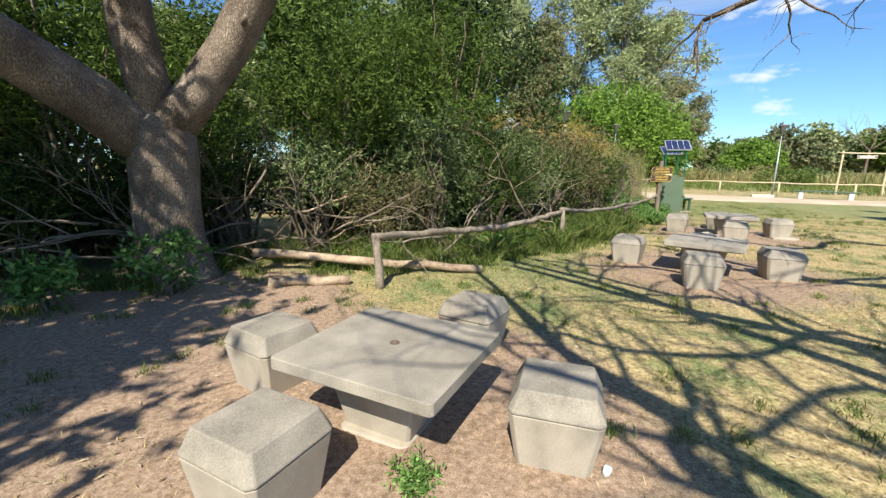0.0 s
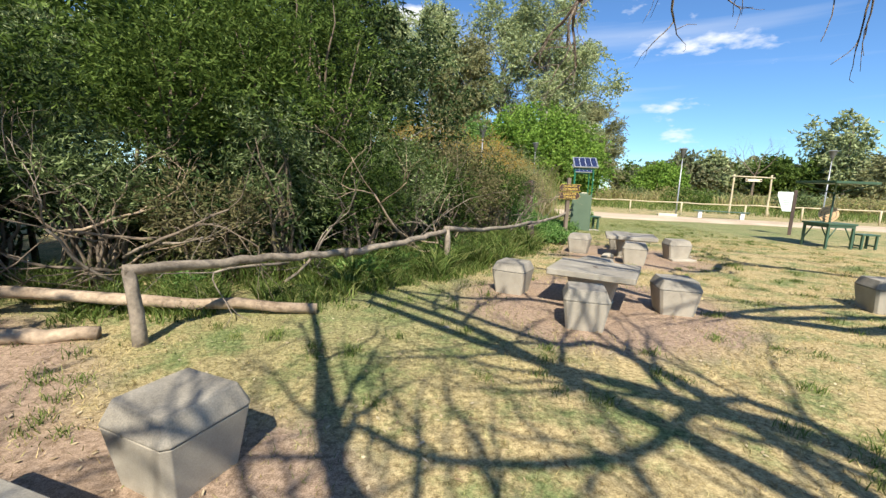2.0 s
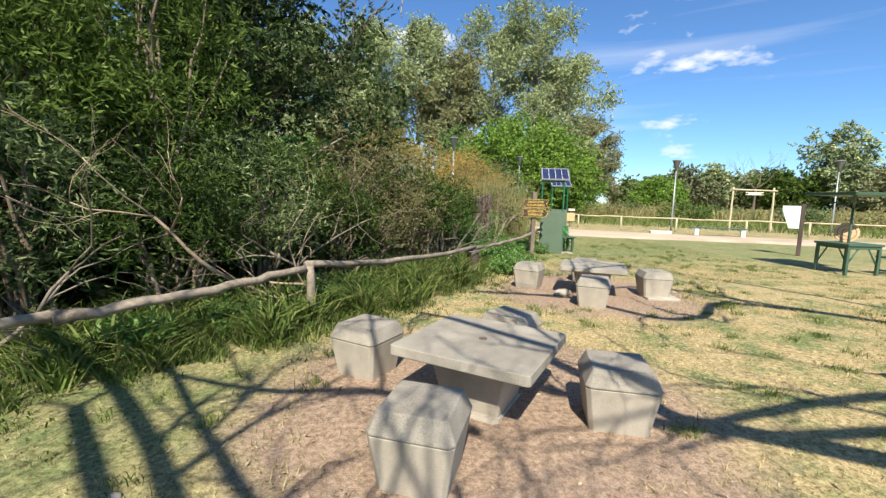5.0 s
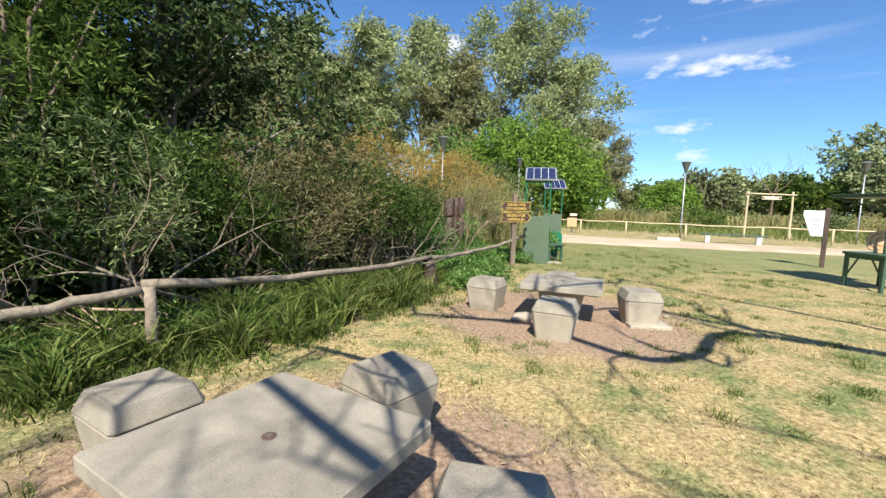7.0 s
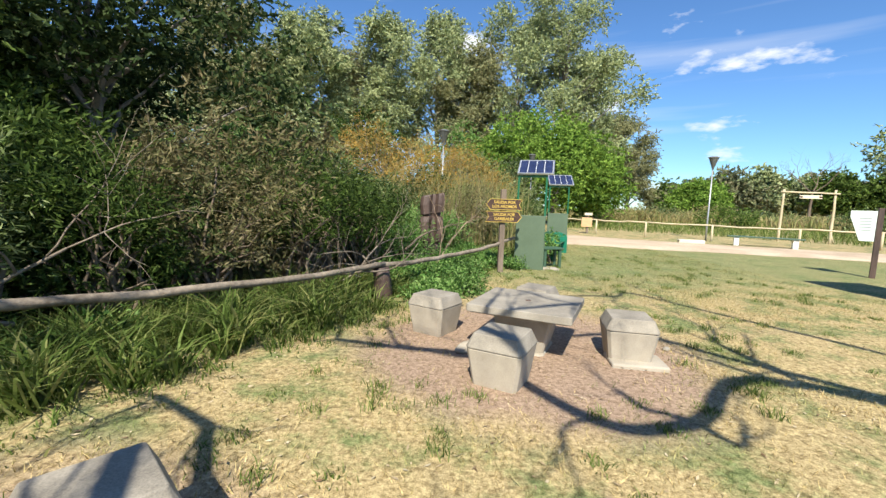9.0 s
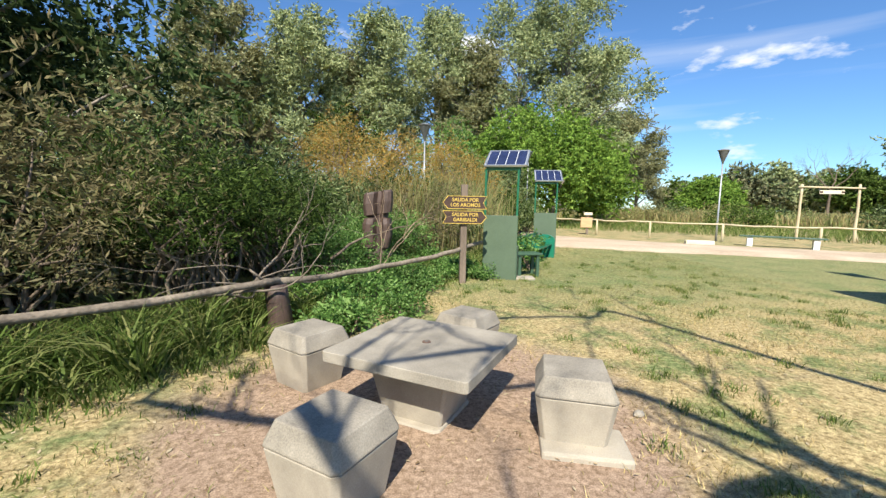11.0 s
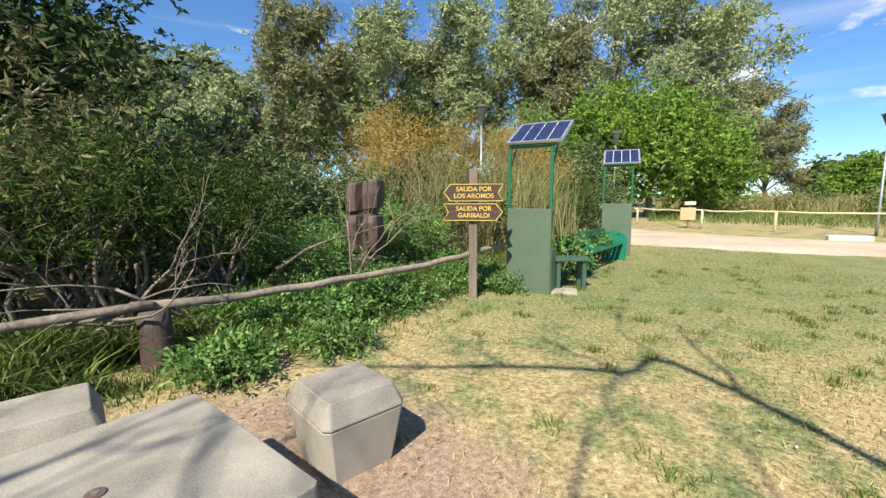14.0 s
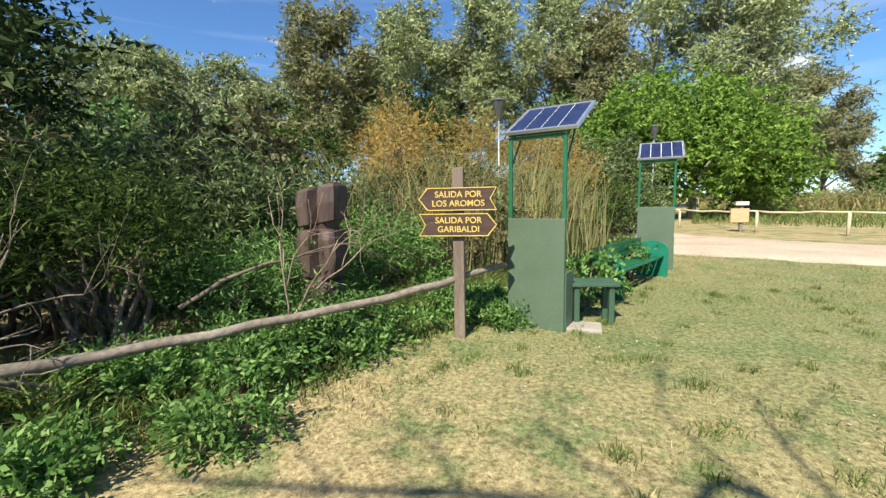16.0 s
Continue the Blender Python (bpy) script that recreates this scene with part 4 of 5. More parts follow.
def build_grass():
    rng = np.random.RandomState(8)
    n = 330000
    p = np.stack([rng.uniform(-4, 15, n), rng.uniform(0.3, 26, n), np.zeros(n)], axis=1)
    keep = np.ones(n, bool)
    for (x, y), _ in TABLES:
        d = np.hypot(p[:, 0] - x, p[:, 1] - y)
        keep &= rng.uniform(0, 1, n) < np.clip((d - 1.1) / 0.9, 0.06, 1)
    keep &= rng.uniform(0, 1, n) < np.clip((np.hypot(p[:, 0] - LITTER[0], p[:, 1] - LITTER[1]) - 1.6) / 1.2, 0.04, 1)
    patch = np.array([noise.noise((a * 0.8, b * 0.8, 9.0)) for a, b, _ in p])
    keep &= rng.uniform(-0.55, 0.55, n) < patch + 0.25
    foot = np.array(FOOT)
    edge = np.interp(p[:, 1], foot[2:, 1], foot[2:, 0])
    keep &= p[:, 0] > edge - 0.3
    p = p[keep]
    p[:, 2] = -0.012
    tagged(part("lawn_grass", blades_mesh("lawn_grass", p, 0.055, 0.0045, 1.3, rng, 1), BLADE), "short patchy lawn grass, green and straw", "grass", kind="stuff")
    # tall grass along the fence
    n = 90000
    s = rng.uniform(2.5, 34, n)
    pts = np.array([along_foot(v) for v in s])
    off = rng.normal(-0.66, 0.46, n)
    clump = np.array([noise.noise((v * 1.4, o * 1.5, 2.0)) for v, o in zip(s, off)])
    ok = (clump > -0.1) & ((s > 9) | (clump > 0.18))
    q = np.stack([pts[:, 0] + pts[:, 2] * off, pts[:, 1] + pts[:, 3] * off, np.full(n, -0.01)], axis=1)[ok]
    hh = np.clip(0.2 + 0.26 * (off[ok] + 1.2), 0.08, 0.55)
    tagged(part("tall_grass", blades_mesh("tall_grass", q, hh, 0.007, 1.15, rng), LONG_GRASS), "long green grass at the foot of the fence", "grass", kind="stuff")
    # arching long leaves along the rail
    c = np.array([along_foot(v) for v in rng.uniform(11.5, 19.5, 75)])
    o = rng.uniform(-1.25, -0.1, 75)
    c = np.stack([c[:, 0] + c[:, 2] * o, c[:, 1] + c[:, 3] * o], axis=1)
    q = np.repeat(c, 60, axis=0) + rng.normal(0, 0.07, (75 * 60, 2))
    q = np.concatenate([q, np.full((len(q), 1), -0.01)], axis=1)
    tagged(part("arching_grass", blades_mesh("arching_grass", q, np.repeat(rng.uniform(0.35, 0.65, 75), 60), 0.012, 1.35, rng), LONG_GRASS), "clumps of long arching leaves under the rail", "grass", kind="stuff")
    # single tufts in the lawn
    n = 900
    c = np.stack([rng.uniform(-4, 14, n), rng.uniform(1.0, 22, n)], axis=1)
    c = c[c[:, 0] > np.interp(c[:, 1], foot[2:, 1], foot[2:, 0]) - 0.3]
    near_table = np.min([np.hypot(c[:, 0] - x, c[:, 1] - y) for (x, y), _ in TABLES], axis=0)
    c = c[near_table > 1.45]
    q = np.repeat(c, 46, axis=0) + rng.normal(0, 0.055, (len(c) * 46, 2))
    q = np.concatenate([q, np.full((len(q), 1), -0.008)], axis=1)
    tagged(part("grass_tuft", blades_mesh("grass_tuft", q, np.repeat(rng.uniform(0.05, 0.11, len(c)), 46), 0.0038, 1.0, rng), LONG_GRASS), "green grass tufts scattered over the lawn", "grass", kind="stuff")
    # reeds of the meadow
    n = 45000
    az, d = rng.uniform(14, 75, n), rng.uniform(31, 100, n) ** 1.0
    q = np.stack([7.3 + d * np.sin(np.radians(az)), 9.3 + d * np.cos(np.radians(az)), np.zeros(n)], axis=1)
    ok = q[:, 1] + 0.62 * (q[:, 0] - 20) > 36.5
    q, d = q[ok], d[ok]
    k = d < 52
    tagged(part("meadow_grass", blades_mesh("meadow_grass", q[k], np.full(k.sum(), 0.5), 0.016, 1.3, rng), LONG_GRASS), "high green meadow grass beyond the path", "grass", kind="stuff")
    tagged(part("dry_reeds", blades_mesh("dry_reeds", q[~k], np.full((~k).sum(), 1.5), 0.05, 0.7, rng), DRY_GRASS), "tall dry brown reeds across the meadow", "reeds", kind="stuff")
    # dry canes behind the signpost
    n = 5200
    hub = np.array([(6.3, 20.6), (7.2, 21.8), (8.1, 22.6), (5.6, 22.0), (8.6, 24.4), (6.6, 23.6), (4.6, 20.8), (7.6, 25.4)])
    q = hub[rng.randint(0, len(hub), n)] + rng.normal(0, 0.42, (n, 2))
    q = np.concatenate([q, np.full((n, 1), -0.01)], axis=1)
    tagged(part("dry_canes", blades_mesh("dry_canes", q, rng.uniform(1.6, 3.0, n), 0.009, 0.35, rng), DRY_GRASS), "tall dry beige canes and grass behind the signpost", "canes", kind="stuff")
    # fallen leaves and wood chips
    n = 9000
    p = np.stack([rng.uniform(-4, 12, n), rng.uniform(0.6, 20, n), np.full(n, 0.012)], axis=1)
    edge = np.interp(p[:, 1], foot[2:, 1], foot[2:, 0])
    p = p[p[:, 0] > edge - 0.8]
    w = rng.normal(0, 1, p.shape) * np.array((1, 1, 0.06))
    d = w / np.linalg.norm(w, axis=1, keepdims=True)
    sd = np.stack([-d[:, 1], d[:, 0], rng.normal(0, 0.15, len(d))], axis=1)
    L, W = rng.uniform(0.02, 0.07, len(p))[:, None], rng.uniform(0.004, 0.012, len(p))[:, None]
    v = np.stack([p, p + d * L * 0.5 + sd * W, p + d * L, p + d * L * 0.5 - sd * W], axis=1)
    tagged(part("leaf_litter", mesh_quads("leaf_litter", v), CHIP), "dry fallen leaves and wood chips on the ground", "leaf litter", kind="stuff")


build_grass()


# ---- signpost ----
def lettering(words, size, parent, at, material, label=""):
    cu = bpy.data.curves.new("lettering", "FONT")
    cu.body, cu.size, cu.align_x, cu.align_y, cu.extrude, cu.offset = words, size, "CENTER", "CENTER", 0.003, 0.001
    tmp = bpy.data.objects.new("tmp", cu)
    me = bpy.data.meshes.new_from_object(tmp)
    bpy.data.objects.remove(tmp)
    ob = part("lettering", me, material, parent, label)
    ob.matrix_local = Matrix.Translation(at) @ pose(0, 0, 0, 90, 0, 0)
    return ob


def arrow(w, h, tip, flip):
    o = [(-w / 2, 0), (-w / 2 + tip, h / 2), (w / 2, h / 2), (w / 2 - tip * 0.7, 0), (w / 2, -h / 2), (-w / 2 + tip, -h / 2)]
    return [(-x, y) for x, y in o][::-1] if flip else o


def build_signpost():
    t = thing("signpost", pose(7.7, 17.66, 0, 0, 0, 8), "wooden signpost with two brown arrow boards and yellow letters", "sign")
    part("post", box_bm(0.13, 0.11, 2.12, (0, 0, 0.96), 0.012), POST_WOOD, t)
    for z, flip, lines in ((1.66, False, ("SALIDA POR", "LOS AROMOS")), (1.365, True, ("SALIDA POR", "GARIBALDI"))):
        bm = prism_bm(arrow(0.9, 0.26, 0.1, flip), -0.02, 0.02, 0.004)
        bmesh.ops.transform(bm, matrix=pose(0, -0.085, z, 90, 0, 0), verts=bm.verts)
        board = part("board", bm, SIGN_BROWN, t)
        o, i = arrow(0.9, 0.26, 0.1, flip), arrow(0.876, 0.24, 0.098, flip)
        bm = bmesh.new()
        a = [bm.verts.new((x, y, 0)) for x, y in o]
        b = [bm.verts.new((x, y, 0)) for x, y in i]
        for k in range(6):
            bm.faces.new((a[k], a[(k + 1) % 6], b[(k + 1) % 6], b[k]))
        r = bmesh.ops.extrude_face_region(bm, geom=list(bm.faces))
        bmesh.ops.translate(bm, vec=(0, 0, 0.004), verts=[v for v in r["geom"] if isinstance(v, bmesh.types.BMVert)])
        bmesh.ops.recalc_face_normals(bm, faces=bm.faces)
        bmesh.ops.transform(bm, matrix=pose(0, -0.1055, z, 90, 0, 0), verts=bm.verts)
        part("border", bm, YELLOW, board, "yellow painted border")
        for dz, words in ((0.05, lines[0]), (-0.052, lines[1])):
            lettering(words, 0.098, board, (0.01, -0.107, z + dz), YELLOW, "yellow carved letters")


# ---- solar charging stations with benches ----
def build_station(m, label):
    t = thing("solar_station", m, label, "solar charger", "solar stations")
    part("front_sheet", box_bm(0.74, 0.025, 1.42, (0, 0, 0.69), 0.006), OLIVE_PAINT, t)
    part("side_sheet", box_bm(0.025, 0.3, 0.75, (0.37, 0.18, 0.36), 0.006), OLIVE_PAINT, t)
    for x in (-0.35, 0.35):
        part("post", box_bm(0.045, 0.045, 2.42, (x, 0.035, 1.2), 0.006), FRAME_GREEN, t)
        part("arm", tubes_mesh("arm", [[(x, 0.04, 2.36, 0.018), (x, 0.6, 2.74, 0.018)]], 6), FRAME_GREEN, t)
        part("strut", tubes_mesh("strut", [[(x, 0.04, 2.02, 0.014), (x, 0.56, 2.68, 0.014)]], 6), FRAME_GREEN, t)
    part("crossbar", box_bm(0.7, 0.04, 0.045, (0, 0.035, 2.395), 0.006), FRAME_GREEN, t)
    tilt = Matrix.Translation((0.06, 0.34, 2.66)) @ pose(0, 0, 0, 28, 0, 0)
    bm = bmesh.new()
    for x, y, sx, sy in ((0, -0.42, 0.9, 0.035), (0, 0.42, 0.9, 0.035), (-0.44, 0, 0.035, 0.87), (0.44, 0, 0.035, 0.87)):
        box_bm(sx, sy, 0.045, (x, y, 0), 0.004, bm=bm)
    bmesh.ops.transform(bm, matrix=tilt, verts=bm.verts)
    panel = part("solar_panel", bm, ALU, t, "tilted solar panel with aluminium frame")
    bm = box_bm(0.85, 0.81, 0.012, (0, 0, 0.006))
    bmesh.ops.transform(bm, matrix=tilt, verts=bm.verts)
    part("backing", bm, WHITE, panel)
    for i in range(4):
        for j in range(6):
            bm = box_bm(0.2, 0.127, 0.004, (-0.3165 + i * 0.211, -0.333 + j * 0.133, 0.0155))
            bmesh.ops.transform(bm, matrix=tilt, verts=bm.verts)
            part("cell", bm, CELL, panel)
    for y in (0.02, 0.6):
        z = 2.66 + (y - 0.34) * 0.53
        part("bracket", box_bm(0.74, 0.035, 0.035, (0, y, z - 0.05), 0.004), FRAME_GREEN, t)
    return t


def build_side_bench():
    t = thing("bench", pose(9.2, 18.75, 0, 0, 0, 14), "dark green plank bench beside the solar station", "bench")
    for k in range(3):
        part("plank", box_bm(0.62, 0.13, 0.045, (0, -0.15 + k * 0.145, 0.53), 0.008), GREEN_PAINT, t)
    for x in (-0.22, 0.22):
        for y in (-0.14, 0.14):
            part("leg", box_bm(0.07, 0.07, 0.56, (x, y, 0.23), 0.008), GREEN_PAINT, t)
        part("bearer", box_bm(0.06, 0.36, 0.06, (x, 0, 0.478), 0.006), GREEN_PAINT, t)
    slab = tagged(part("paving_slab", box_bm(0.5, 0.35, 0.05, (9.08, 18.42, 0.012), 0.012), CONCRETE), "small pale concrete slab by the bench", "slab")


def build_green_bench():
    t = thing("park_bench", pose(9.95, 21.3, 0, 0, 0, 66), "bright green metal bench with rounded end panels and slats", "bench")
    for x in (-1.25, 1.25):
        o = [(-0.3, 0.0), (0.3, 0.0)] + [(0.3 * math.cos(a) if abs(math.cos(a)) < 1 else 0.3, 0.56 + 0.18 * math.sin(a)) for a in np.linspace(0.01, math.pi - 0.01, 12)]
        bm = prism_bm(o, -0.02, 0.02, 0.005)
        bmesh.ops.transform(bm, matrix=pose(x, 0, 0.0, 90, 0, 90), verts=bm.verts)
        part("end_panel", bm, BRIGHT_GREEN, t)
    for k in range(4):
        part("seat_slat", box_bm(2.48, 0.09, 0.03, (0, -0.18 + k * 0.11, 0.43), 0.006), FRAME_GREEN, t)
    for k in range(3):
        part("back_slat", box_bm(2.48, 0.025, 0.08, (0, 0.24, 0.56 + k * 0.1), 0.006), FRAME_GREEN, t)


build_signpost()
build_station(pose(8.52, 18.27, 0, 0, 0, -15), "green sheet-steel solar charging station with a tilted panel")
build_station(pose(10.62, 23.3, 0, 0, 0, -8), "second green solar charging station farther along the hedge")
build_side_bench()
build_green_bench()


def build_statue():
    """A dark carved wooden block statue: one skin of rings with deep cuts."""
    rng = random.Random(2)
    rings = []
    for z, w, d, sx in ((-0.05, 0.23, 0.2, 0), (0.3, 0.22, 0.2, 0.01), (0.62, 0.24, 0.21, 0), (0.68, 0.17, 0.15, 0), (0.74, 0.24, 0.21, 0.0), (0.98, 0.29, 0.22, 0.0), (1.2, 0.28, 0.22, 0), (1.31, 0.26, 0.2, 0.01),
                        (1.33, 0.19, 0.14, 0.01), (1.38, 0.2, 0.15, 0.01), (1.4, 0.27, 0.21, 0.01), (1.62, 0.29, 0.22, 0.01), (1.8, 0.28, 0.2, 0.02), (1.84, 0.25, 0.18, 0.02)):
        ring = []
        for k in range(28):
            a = k * 2 * math.pi / 28
            c, q = math.cos(a), math.sin(a)
            m = max(abs(c), abs(q)) ** 0.75
            cut = 0.45 if (q < 0 and abs(c - 0.12) < 0.16 and z > 0.7) else 1.0
            ring.append((sx + c / m * w + rng.uniform(-0.008, 0.008), q / m * d * cut + rng.uniform(-0.008, 0.008), z + (0.05 * c if z > 1.35 else 0)))
        rings.append(ring)
    bm = loft_bm(rings)
    ob = part("wooden_statue", bm, DARK_WOOD)
    ob.matrix_world = pose(5.98, 17.44, 0, 0, 0, 2)
    tagged(ob, "dark carved wooden block statue standing among the bushes", "statue")


build_statue()


# ---- lamps ----
def build_lamp(x, y, h, label):
    t = thing("street_lamp", pose(x, y, 0), label, "street lamp", "park lamps")
    part("pole", tubes_mesh("pole", [[(0, 0, -0.1, 0.055), (0, 0, 1.0, 0.048), (0, 0, h - 0.68, 0.034)]], 10), STEEL, t)
    rings = [[(r * math.cos(a), r * math.sin(a), z) for a in np.arange(16) * math.pi / 8] for r, z in ((0.04, h - 0.72), (0.055, h - 0.64), (0.25, h - 0.07), (0.265, h - 0.05))]
    part("bowl", loft_bm(rings), LAMP_GLASS, t, "cone-shaped smoky lamp bowl")
    rings = [[(r * math.cos(a), r * math.sin(a), z) for a in np.arange(16) * math.pi / 8] for r, z in ((0.28, h - 0.05), (0.295, h - 0.02), (0.15, h + 0.03))]
    part("lid", loft_bm(rings), STEEL, t)


build_lamp(21.6, 31.6, 4.75, "grey park lamp with a cone-shaped head by the path")
build_lamp(6.2, 28.0, 5.1, "park lamp with cone-shaped head rising from the bushes")
build_lamp(12.6, 38.0, 5.3, "park lamp with cone-shaped head by the bright trees")
build_lamp(31.5, 29.8, 4.9, "park lamp with cone-shaped head beyond the gate")


# ---- gate, bench, far fence, boards ----
def build_gate():
    t = thing("wooden_gate_frame", pose(28.0, 32.4, 0, 0, 0, -18), "tall frame of two pale round poles with a hanging sign", "gate")
    for x in (-1.28, 1.28):
        part("pole", tubes_mesh("pole", [bent((x, 0, -0.2), (x * 0.985, 0, 3.15), 0.075, 0.06, 7, 0, 0.01, int(x * 10) + 40)], 9, 0.06), PALE_WOOD, t)
    part("crossbar", tubes_mesh("crossbar", [bent((-1.45, -0.09, 3.0), (1.45, -0.09, 2.93), 0.05, 0.045, 7, 0, 0.01, 3)], 9, 0.06), PALE_WOOD, t)
    part("brace", tubes_mesh("brace", [bent((1.5, 0.05, 0), (1.22, 0.05, 1.0), 0.04, 0.035, 4, 0, 0.01, 4)], 7, 0.06), PALE_WOOD, t)
    board = part("sign_board", box_bm(1.1, 0.04, 0.2, (0.05, -0.1, 2.72), 0.006), CREAM, t, "cream board with dark arrow ends")
    for x in (-0.42, 0.52):
        part("mark", box_bm(0.14, 0.008, 0.1, (x, -0.123, 2.72)), SIGN_BROWN, board)
    for x in (-0.5, 0.55):
        part("hanger", box_bm(0.015, 0.015, 0.12, (x, -0.1, 2.88)), STEEL, board)


def build_long_bench():
    t = thing("long_bench", pose(22.3, 28.1, 0, 0, 0, -30), "long dark green bench on two white blocks", "bench")
    for k in range(3):
        part("plank", box_bm(3.1, 0.14, 0.06, (0, -0.16 + 0.155 * k, 0.46), 0.01), GREEN_PAINT, t)
    for x in (-1.15, 1.2):
        part("leg", box_bm(0.22, 0.34, 0.46, (x, 0, 0.2), 0.02), WHITE, t)
    b = part("kerb_stone", box_bm(1.25, 0.3, 0.2, (0, 0, 0.08), 0.03), CREAM)
    b.matrix_world = pose(19.2, 29.0, 0, 0, 0, -8)
    tagged(b, "pale stone block lying beside the path", "stone")


def build_far_fence():
    t = thing("rail_fence", pose(0, 0, 0), "low fence of pale round poles beyond the path", "fence")
    pts = [(11.5, 40.6), (13.8, 37.1), (16.2, 34.3), (18.5, 32.49), (21.41, 30.8), (24.74, 28.92), (28.19, 28.12), (31.71, 26.25), (35.65, 24.1), (40.04, 21.81), (45.31, 19.01)]
    for k, (x, y) in enumerate(pts):
        part("post", tubes_mesh("post", [bent((x, y, -0.1), (x, y, 0.92), 0.06, 0.055, 3, 0, 0.0, k)], 8, 0.05), PALE_WOOD, t)
    for k, (a, b) in enumerate(zip(pts, pts[1:])):
        part("rail", tubes_mesh("rail", [bent((*a, 0.9), (*b, 0.9), 0.045, 0.04, 7, 0.03, 0.015, k)], 8, 0.05), PALE_WOOD, t)


def build_info_box():
    t = thing("notice_box", pose(15.55, 34.4, 0, 0, 0, 5), "small brown wooden notice box on a post with pale top", "notice box")
    part("post", box_bm(0.12, 0.12, 1.3, (0.1, 0, 0.6), 0.01), POST_WOOD, t)
    part("panel", box_bm(0.7, 0.08, 0.6, (0, -0.1, 0.72), 0.01), DISC_WOOD, t)
    part("top_board", box_bm(0.5, 0.1, 0.16, (0.08, -0.1, 1.24), 0.01), CREAM, t)


def build_board():
    t = thing("info_board", pose(17.9, 18.75, 0, 0, 0, -40), "pale green tapering notice board on a dark post", "notice board")
    part("post", box_bm(0.12, 0.12, 2.0, (0.12, 0, 0.9), 0.01), DARK_WOOD, t)
    bm = prism_bm([(0.05, 1.0), (0.05, 1.82), (-0.47, 1.82), (-0.47, 1.66), (-0.24, 1.0)], -0.02, 0.02, 0.004)
    bmesh.ops.transform(bm, matrix=pose(0, -0.03, 0, 90, 0, 0), verts=bm.verts)
    board = part("board", bm, MINT, t)
    for k in range(5):
        part("text_bar", box_bm(0.24, 0.004, 0.018, (-0.16, -0.053, 1.62 - k * 0.08)), STEEL, board)


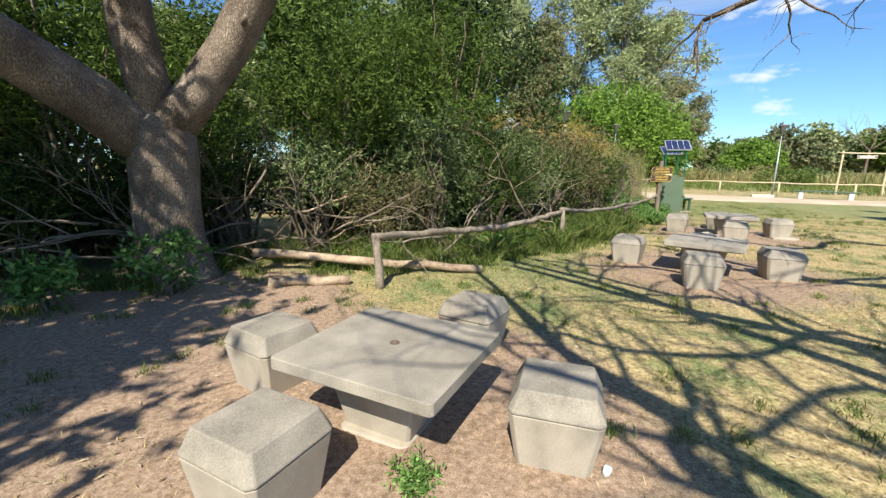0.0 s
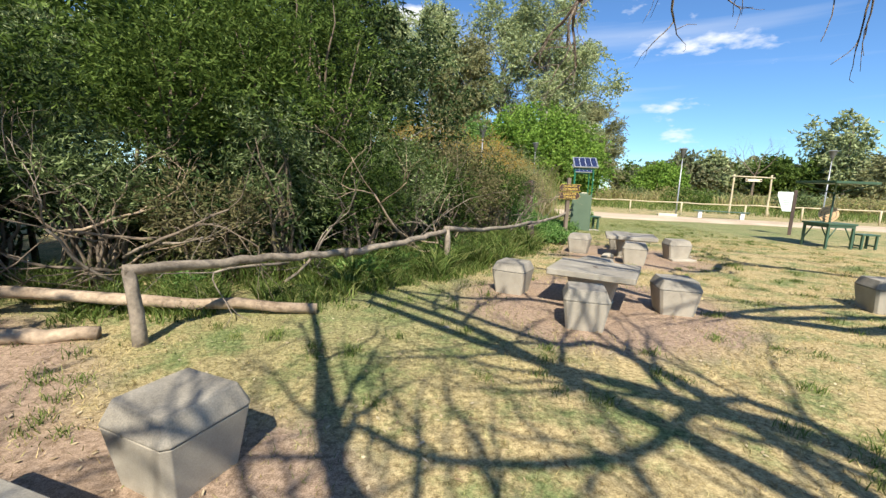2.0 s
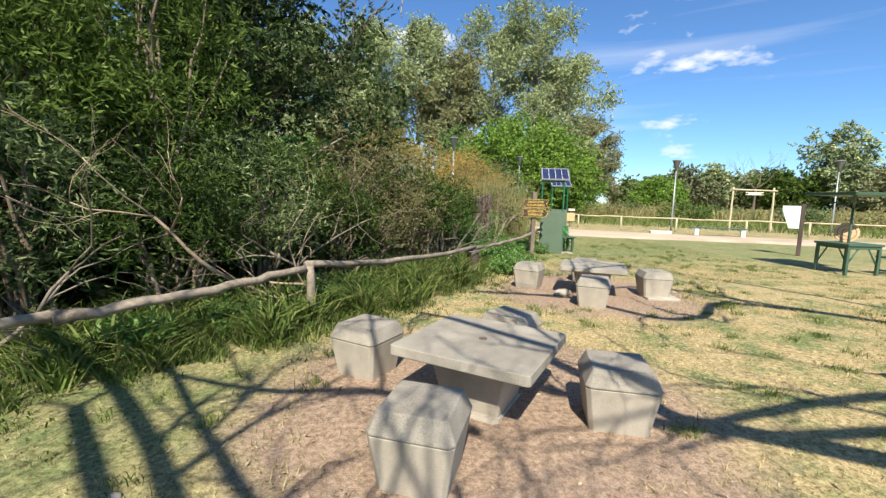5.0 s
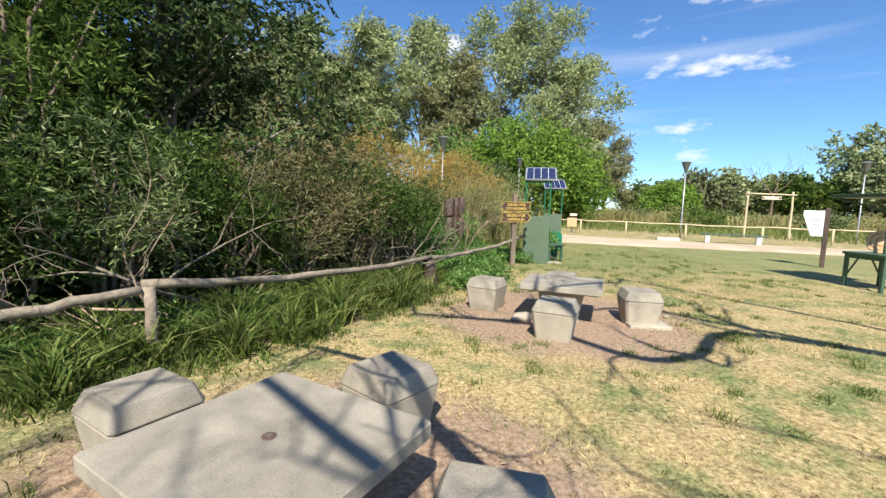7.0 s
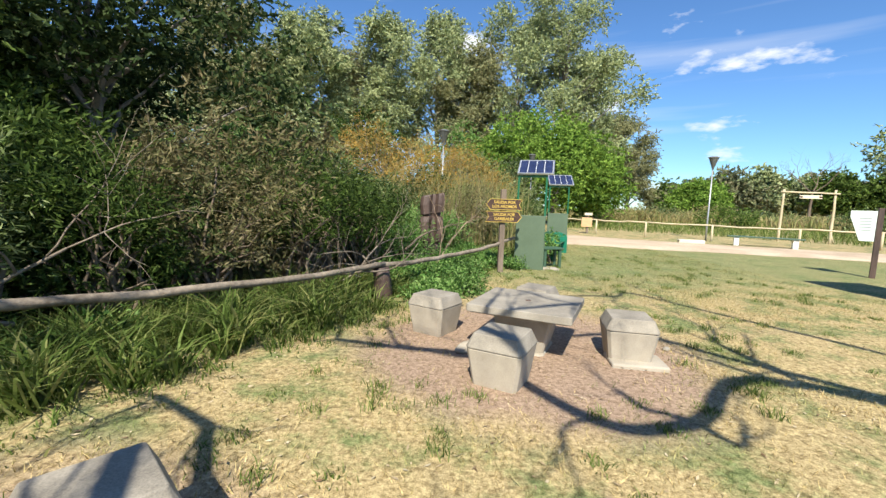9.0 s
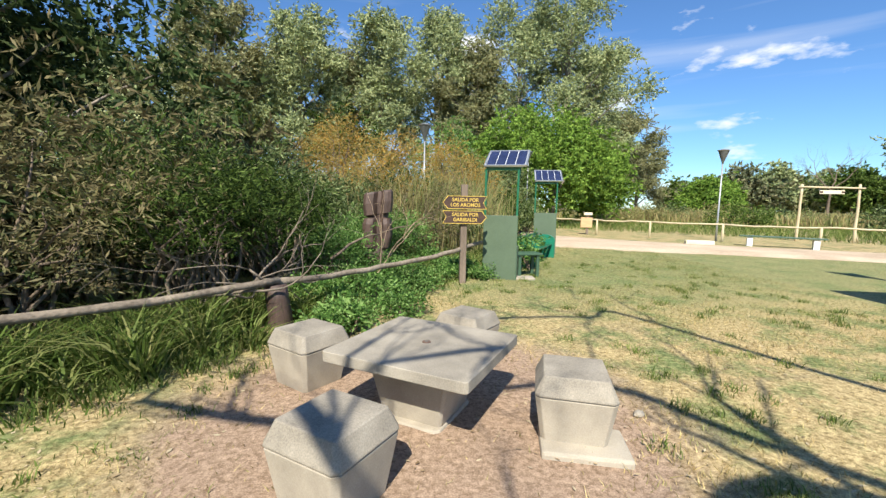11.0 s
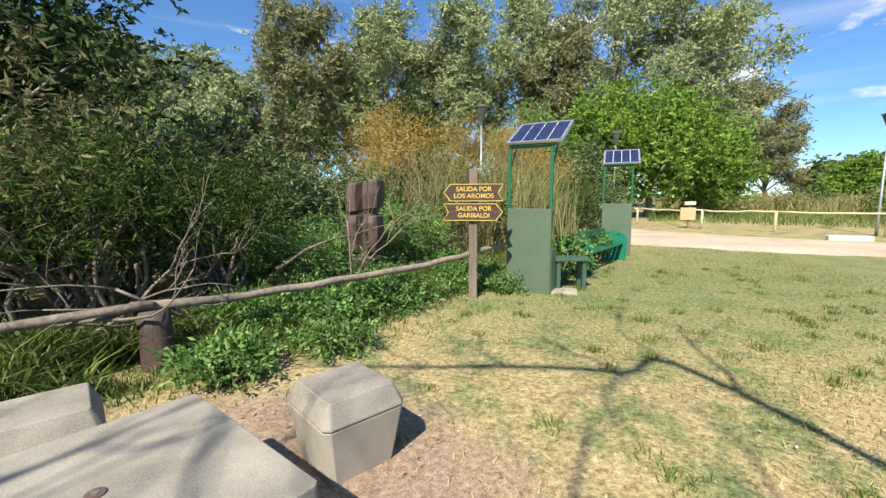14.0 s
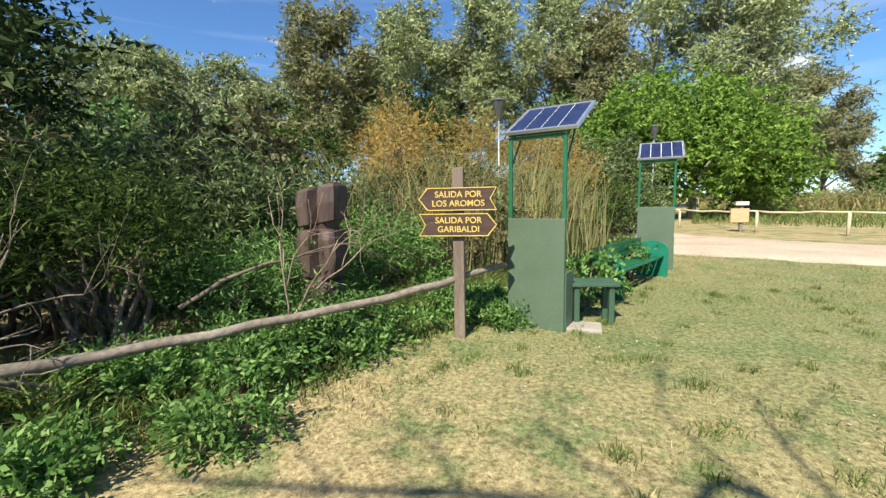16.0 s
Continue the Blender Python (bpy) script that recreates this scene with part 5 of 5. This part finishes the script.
def build_parasol_table():
    t = thing("sunshade_table", pose(15.75, 15.05, 0, 0, 0, -3), "green wooden table with a square green sunshade on a pole", "table")
    part("tabletop", box_bm(1.0, 1.0, 0.06, (0, 0, 0.8), 0.01), GREEN_PAINT, t)
    for x in (-1, 1):
        for y in (-1, 1):
            part("leg", box_bm(0.07, 0.07, 0.83, (x * 0.43, y * 0.43, 0.365), 0.008), GREEN_PAINT, t)
            part("brace", tubes_mesh("brace", [[(x * 0.42, y * 0.42, 0.25, 0.025), (x * 0.1, y * 0.42, 0.77, 0.025)]], 4), GREEN_PAINT, t)
        part("apron", box_bm(0.82, 0.04, 0.09, (0, x * 0.445, 0.73), 0.006), GREEN_PAINT, t)
        part("apron", box_bm(0.04, 0.82, 0.09, (x * 0.445, 0, 0.73), 0.006), GREEN_PAINT, t)
    part("pole", tubes_mesh("pole", [[(0, 0, 0, 0.035), (0, 0, 2.16, 0.025)]], 10), GREEN_PAINT, t)
    canopy = part("canopy", loft_bm([[(p[0], p[1], 2.1) for p in square(0.74, 0.74, 0.02)], [(p[0], p[1], 2.18) for p in square(0.75, 0.75, 0.02)]], 0.01), GREEN_PAINT, t)
    for x in (-1, 1):
        for y in (-1, 1):
            part("strut", tubes_mesh("strut", [[(0, 0, 1.78, 0.025), (x * 0.66, y * 0.66, 2.11, 0.025)]], 6), GREEN_PAINT, t)
    s = thing("low_stool", pose(16.75, 14.7, 0, 0, 0, -3), "low green wooden stool beside the sunshade table", "stool")
    part("seat", box_bm(0.62, 0.4, 0.05, (0, 0, 0.48), 0.01), GREEN_PAINT, s)
    for x in (-0.25, 0.25):
        for y in (-0.15, 0.15):
            part("leg", box_bm(0.06, 0.06, 0.48, (x, y, 0.22), 0.006), GREEN_PAINT, s)
        part("stretcher", box_bm(0.05, 0.3, 0.05, (x, 0, 0.12), 0.006), GREEN_PAINT, s)
    d = thing("wooden_disc", pose(15.87, 15.23, 0.825, -8, 0, -40), "round pale wooden disc standing on the green table", "disc")
    ring = [(0.27 * math.cos(a), 0.27 * math.sin(a)) for a in np.arange(32) * math.pi / 16]
    bm = prism_bm(ring, -0.03, 0.03, 0.006)
    bmesh.ops.transform(bm, matrix=pose(0, 0, 0.27, 90, 0, 0), verts=bm.verts)
    part("disc", bm, DISC_WOOD, d)
    for r in (0.2, 0.1):
        bm = bmesh.new()
        tmp = tubes_mesh("tmp", [[(r * math.cos(a), -0.033, 0.27 + r * math.sin(a), 0.008) for a in np.linspace(0, 2 * math.pi, 25)]], 4)
        bm.from_mesh(tmp)
        part("ring", bm, POST_WOOD, d)


build_gate()
build_long_bench()
build_far_fence()
build_info_box()
build_board()
build_parasol_table()


# ---- small loose things ----
def build_stone(x, y, size, turn, seed, label):
    rng = np.random.RandomState(seed)
    bm = bmesh.new()
    bmesh.ops.create_icosphere(bm, subdivisions=3, radius=1.0)
    for v in bm.verts:
        k = 1 + 0.22 * noise.noise(v.co * 1.6 + Vector((seed, 0, 0))) + 0.07 * noise.noise(v.co * 5)
        v.co = Vector((v.co.x * size[0] * k, v.co.y * size[1] * k, v.co.z * size[2] * k))
    ob = part("stone", bm, CONCRETE, smooth=True)
    ob.matrix_world = pose(x, y, size[2] * 0.45, 0, 0, turn)
    tagged(ob, label, "stone")


build_stone(-0.85, 3.3, (0.14, 0.07, 0.04), 25, 3, "broken grey slab lying beside the concrete table")
build_stone(6.62, 12.1, (0.22, 0.1, 0.07), 30, 5, "pale rough stone under the table edge")
build_stone(2.12, 6.95, (0.035, 0.025, 0.02), 10, 7, "small white pebble on the bare ground")
build_stone(8.95, 12.3, (0.05, 0.035, 0.025), 40, 8, "small pale stone in the worn grass")
pipe = part("pipe_stub", tubes_mesh("pipe_stub", [[(0, 0, 0.0, 0.022), (0.0, 0, 0.065, 0.022)]], 14), WHITE)
pipe.matrix_world = pose(1.12, 2.92, 0, 12, 8, 0)
tagged(pipe, "short white plastic pipe stub beside a stool", "pipe")
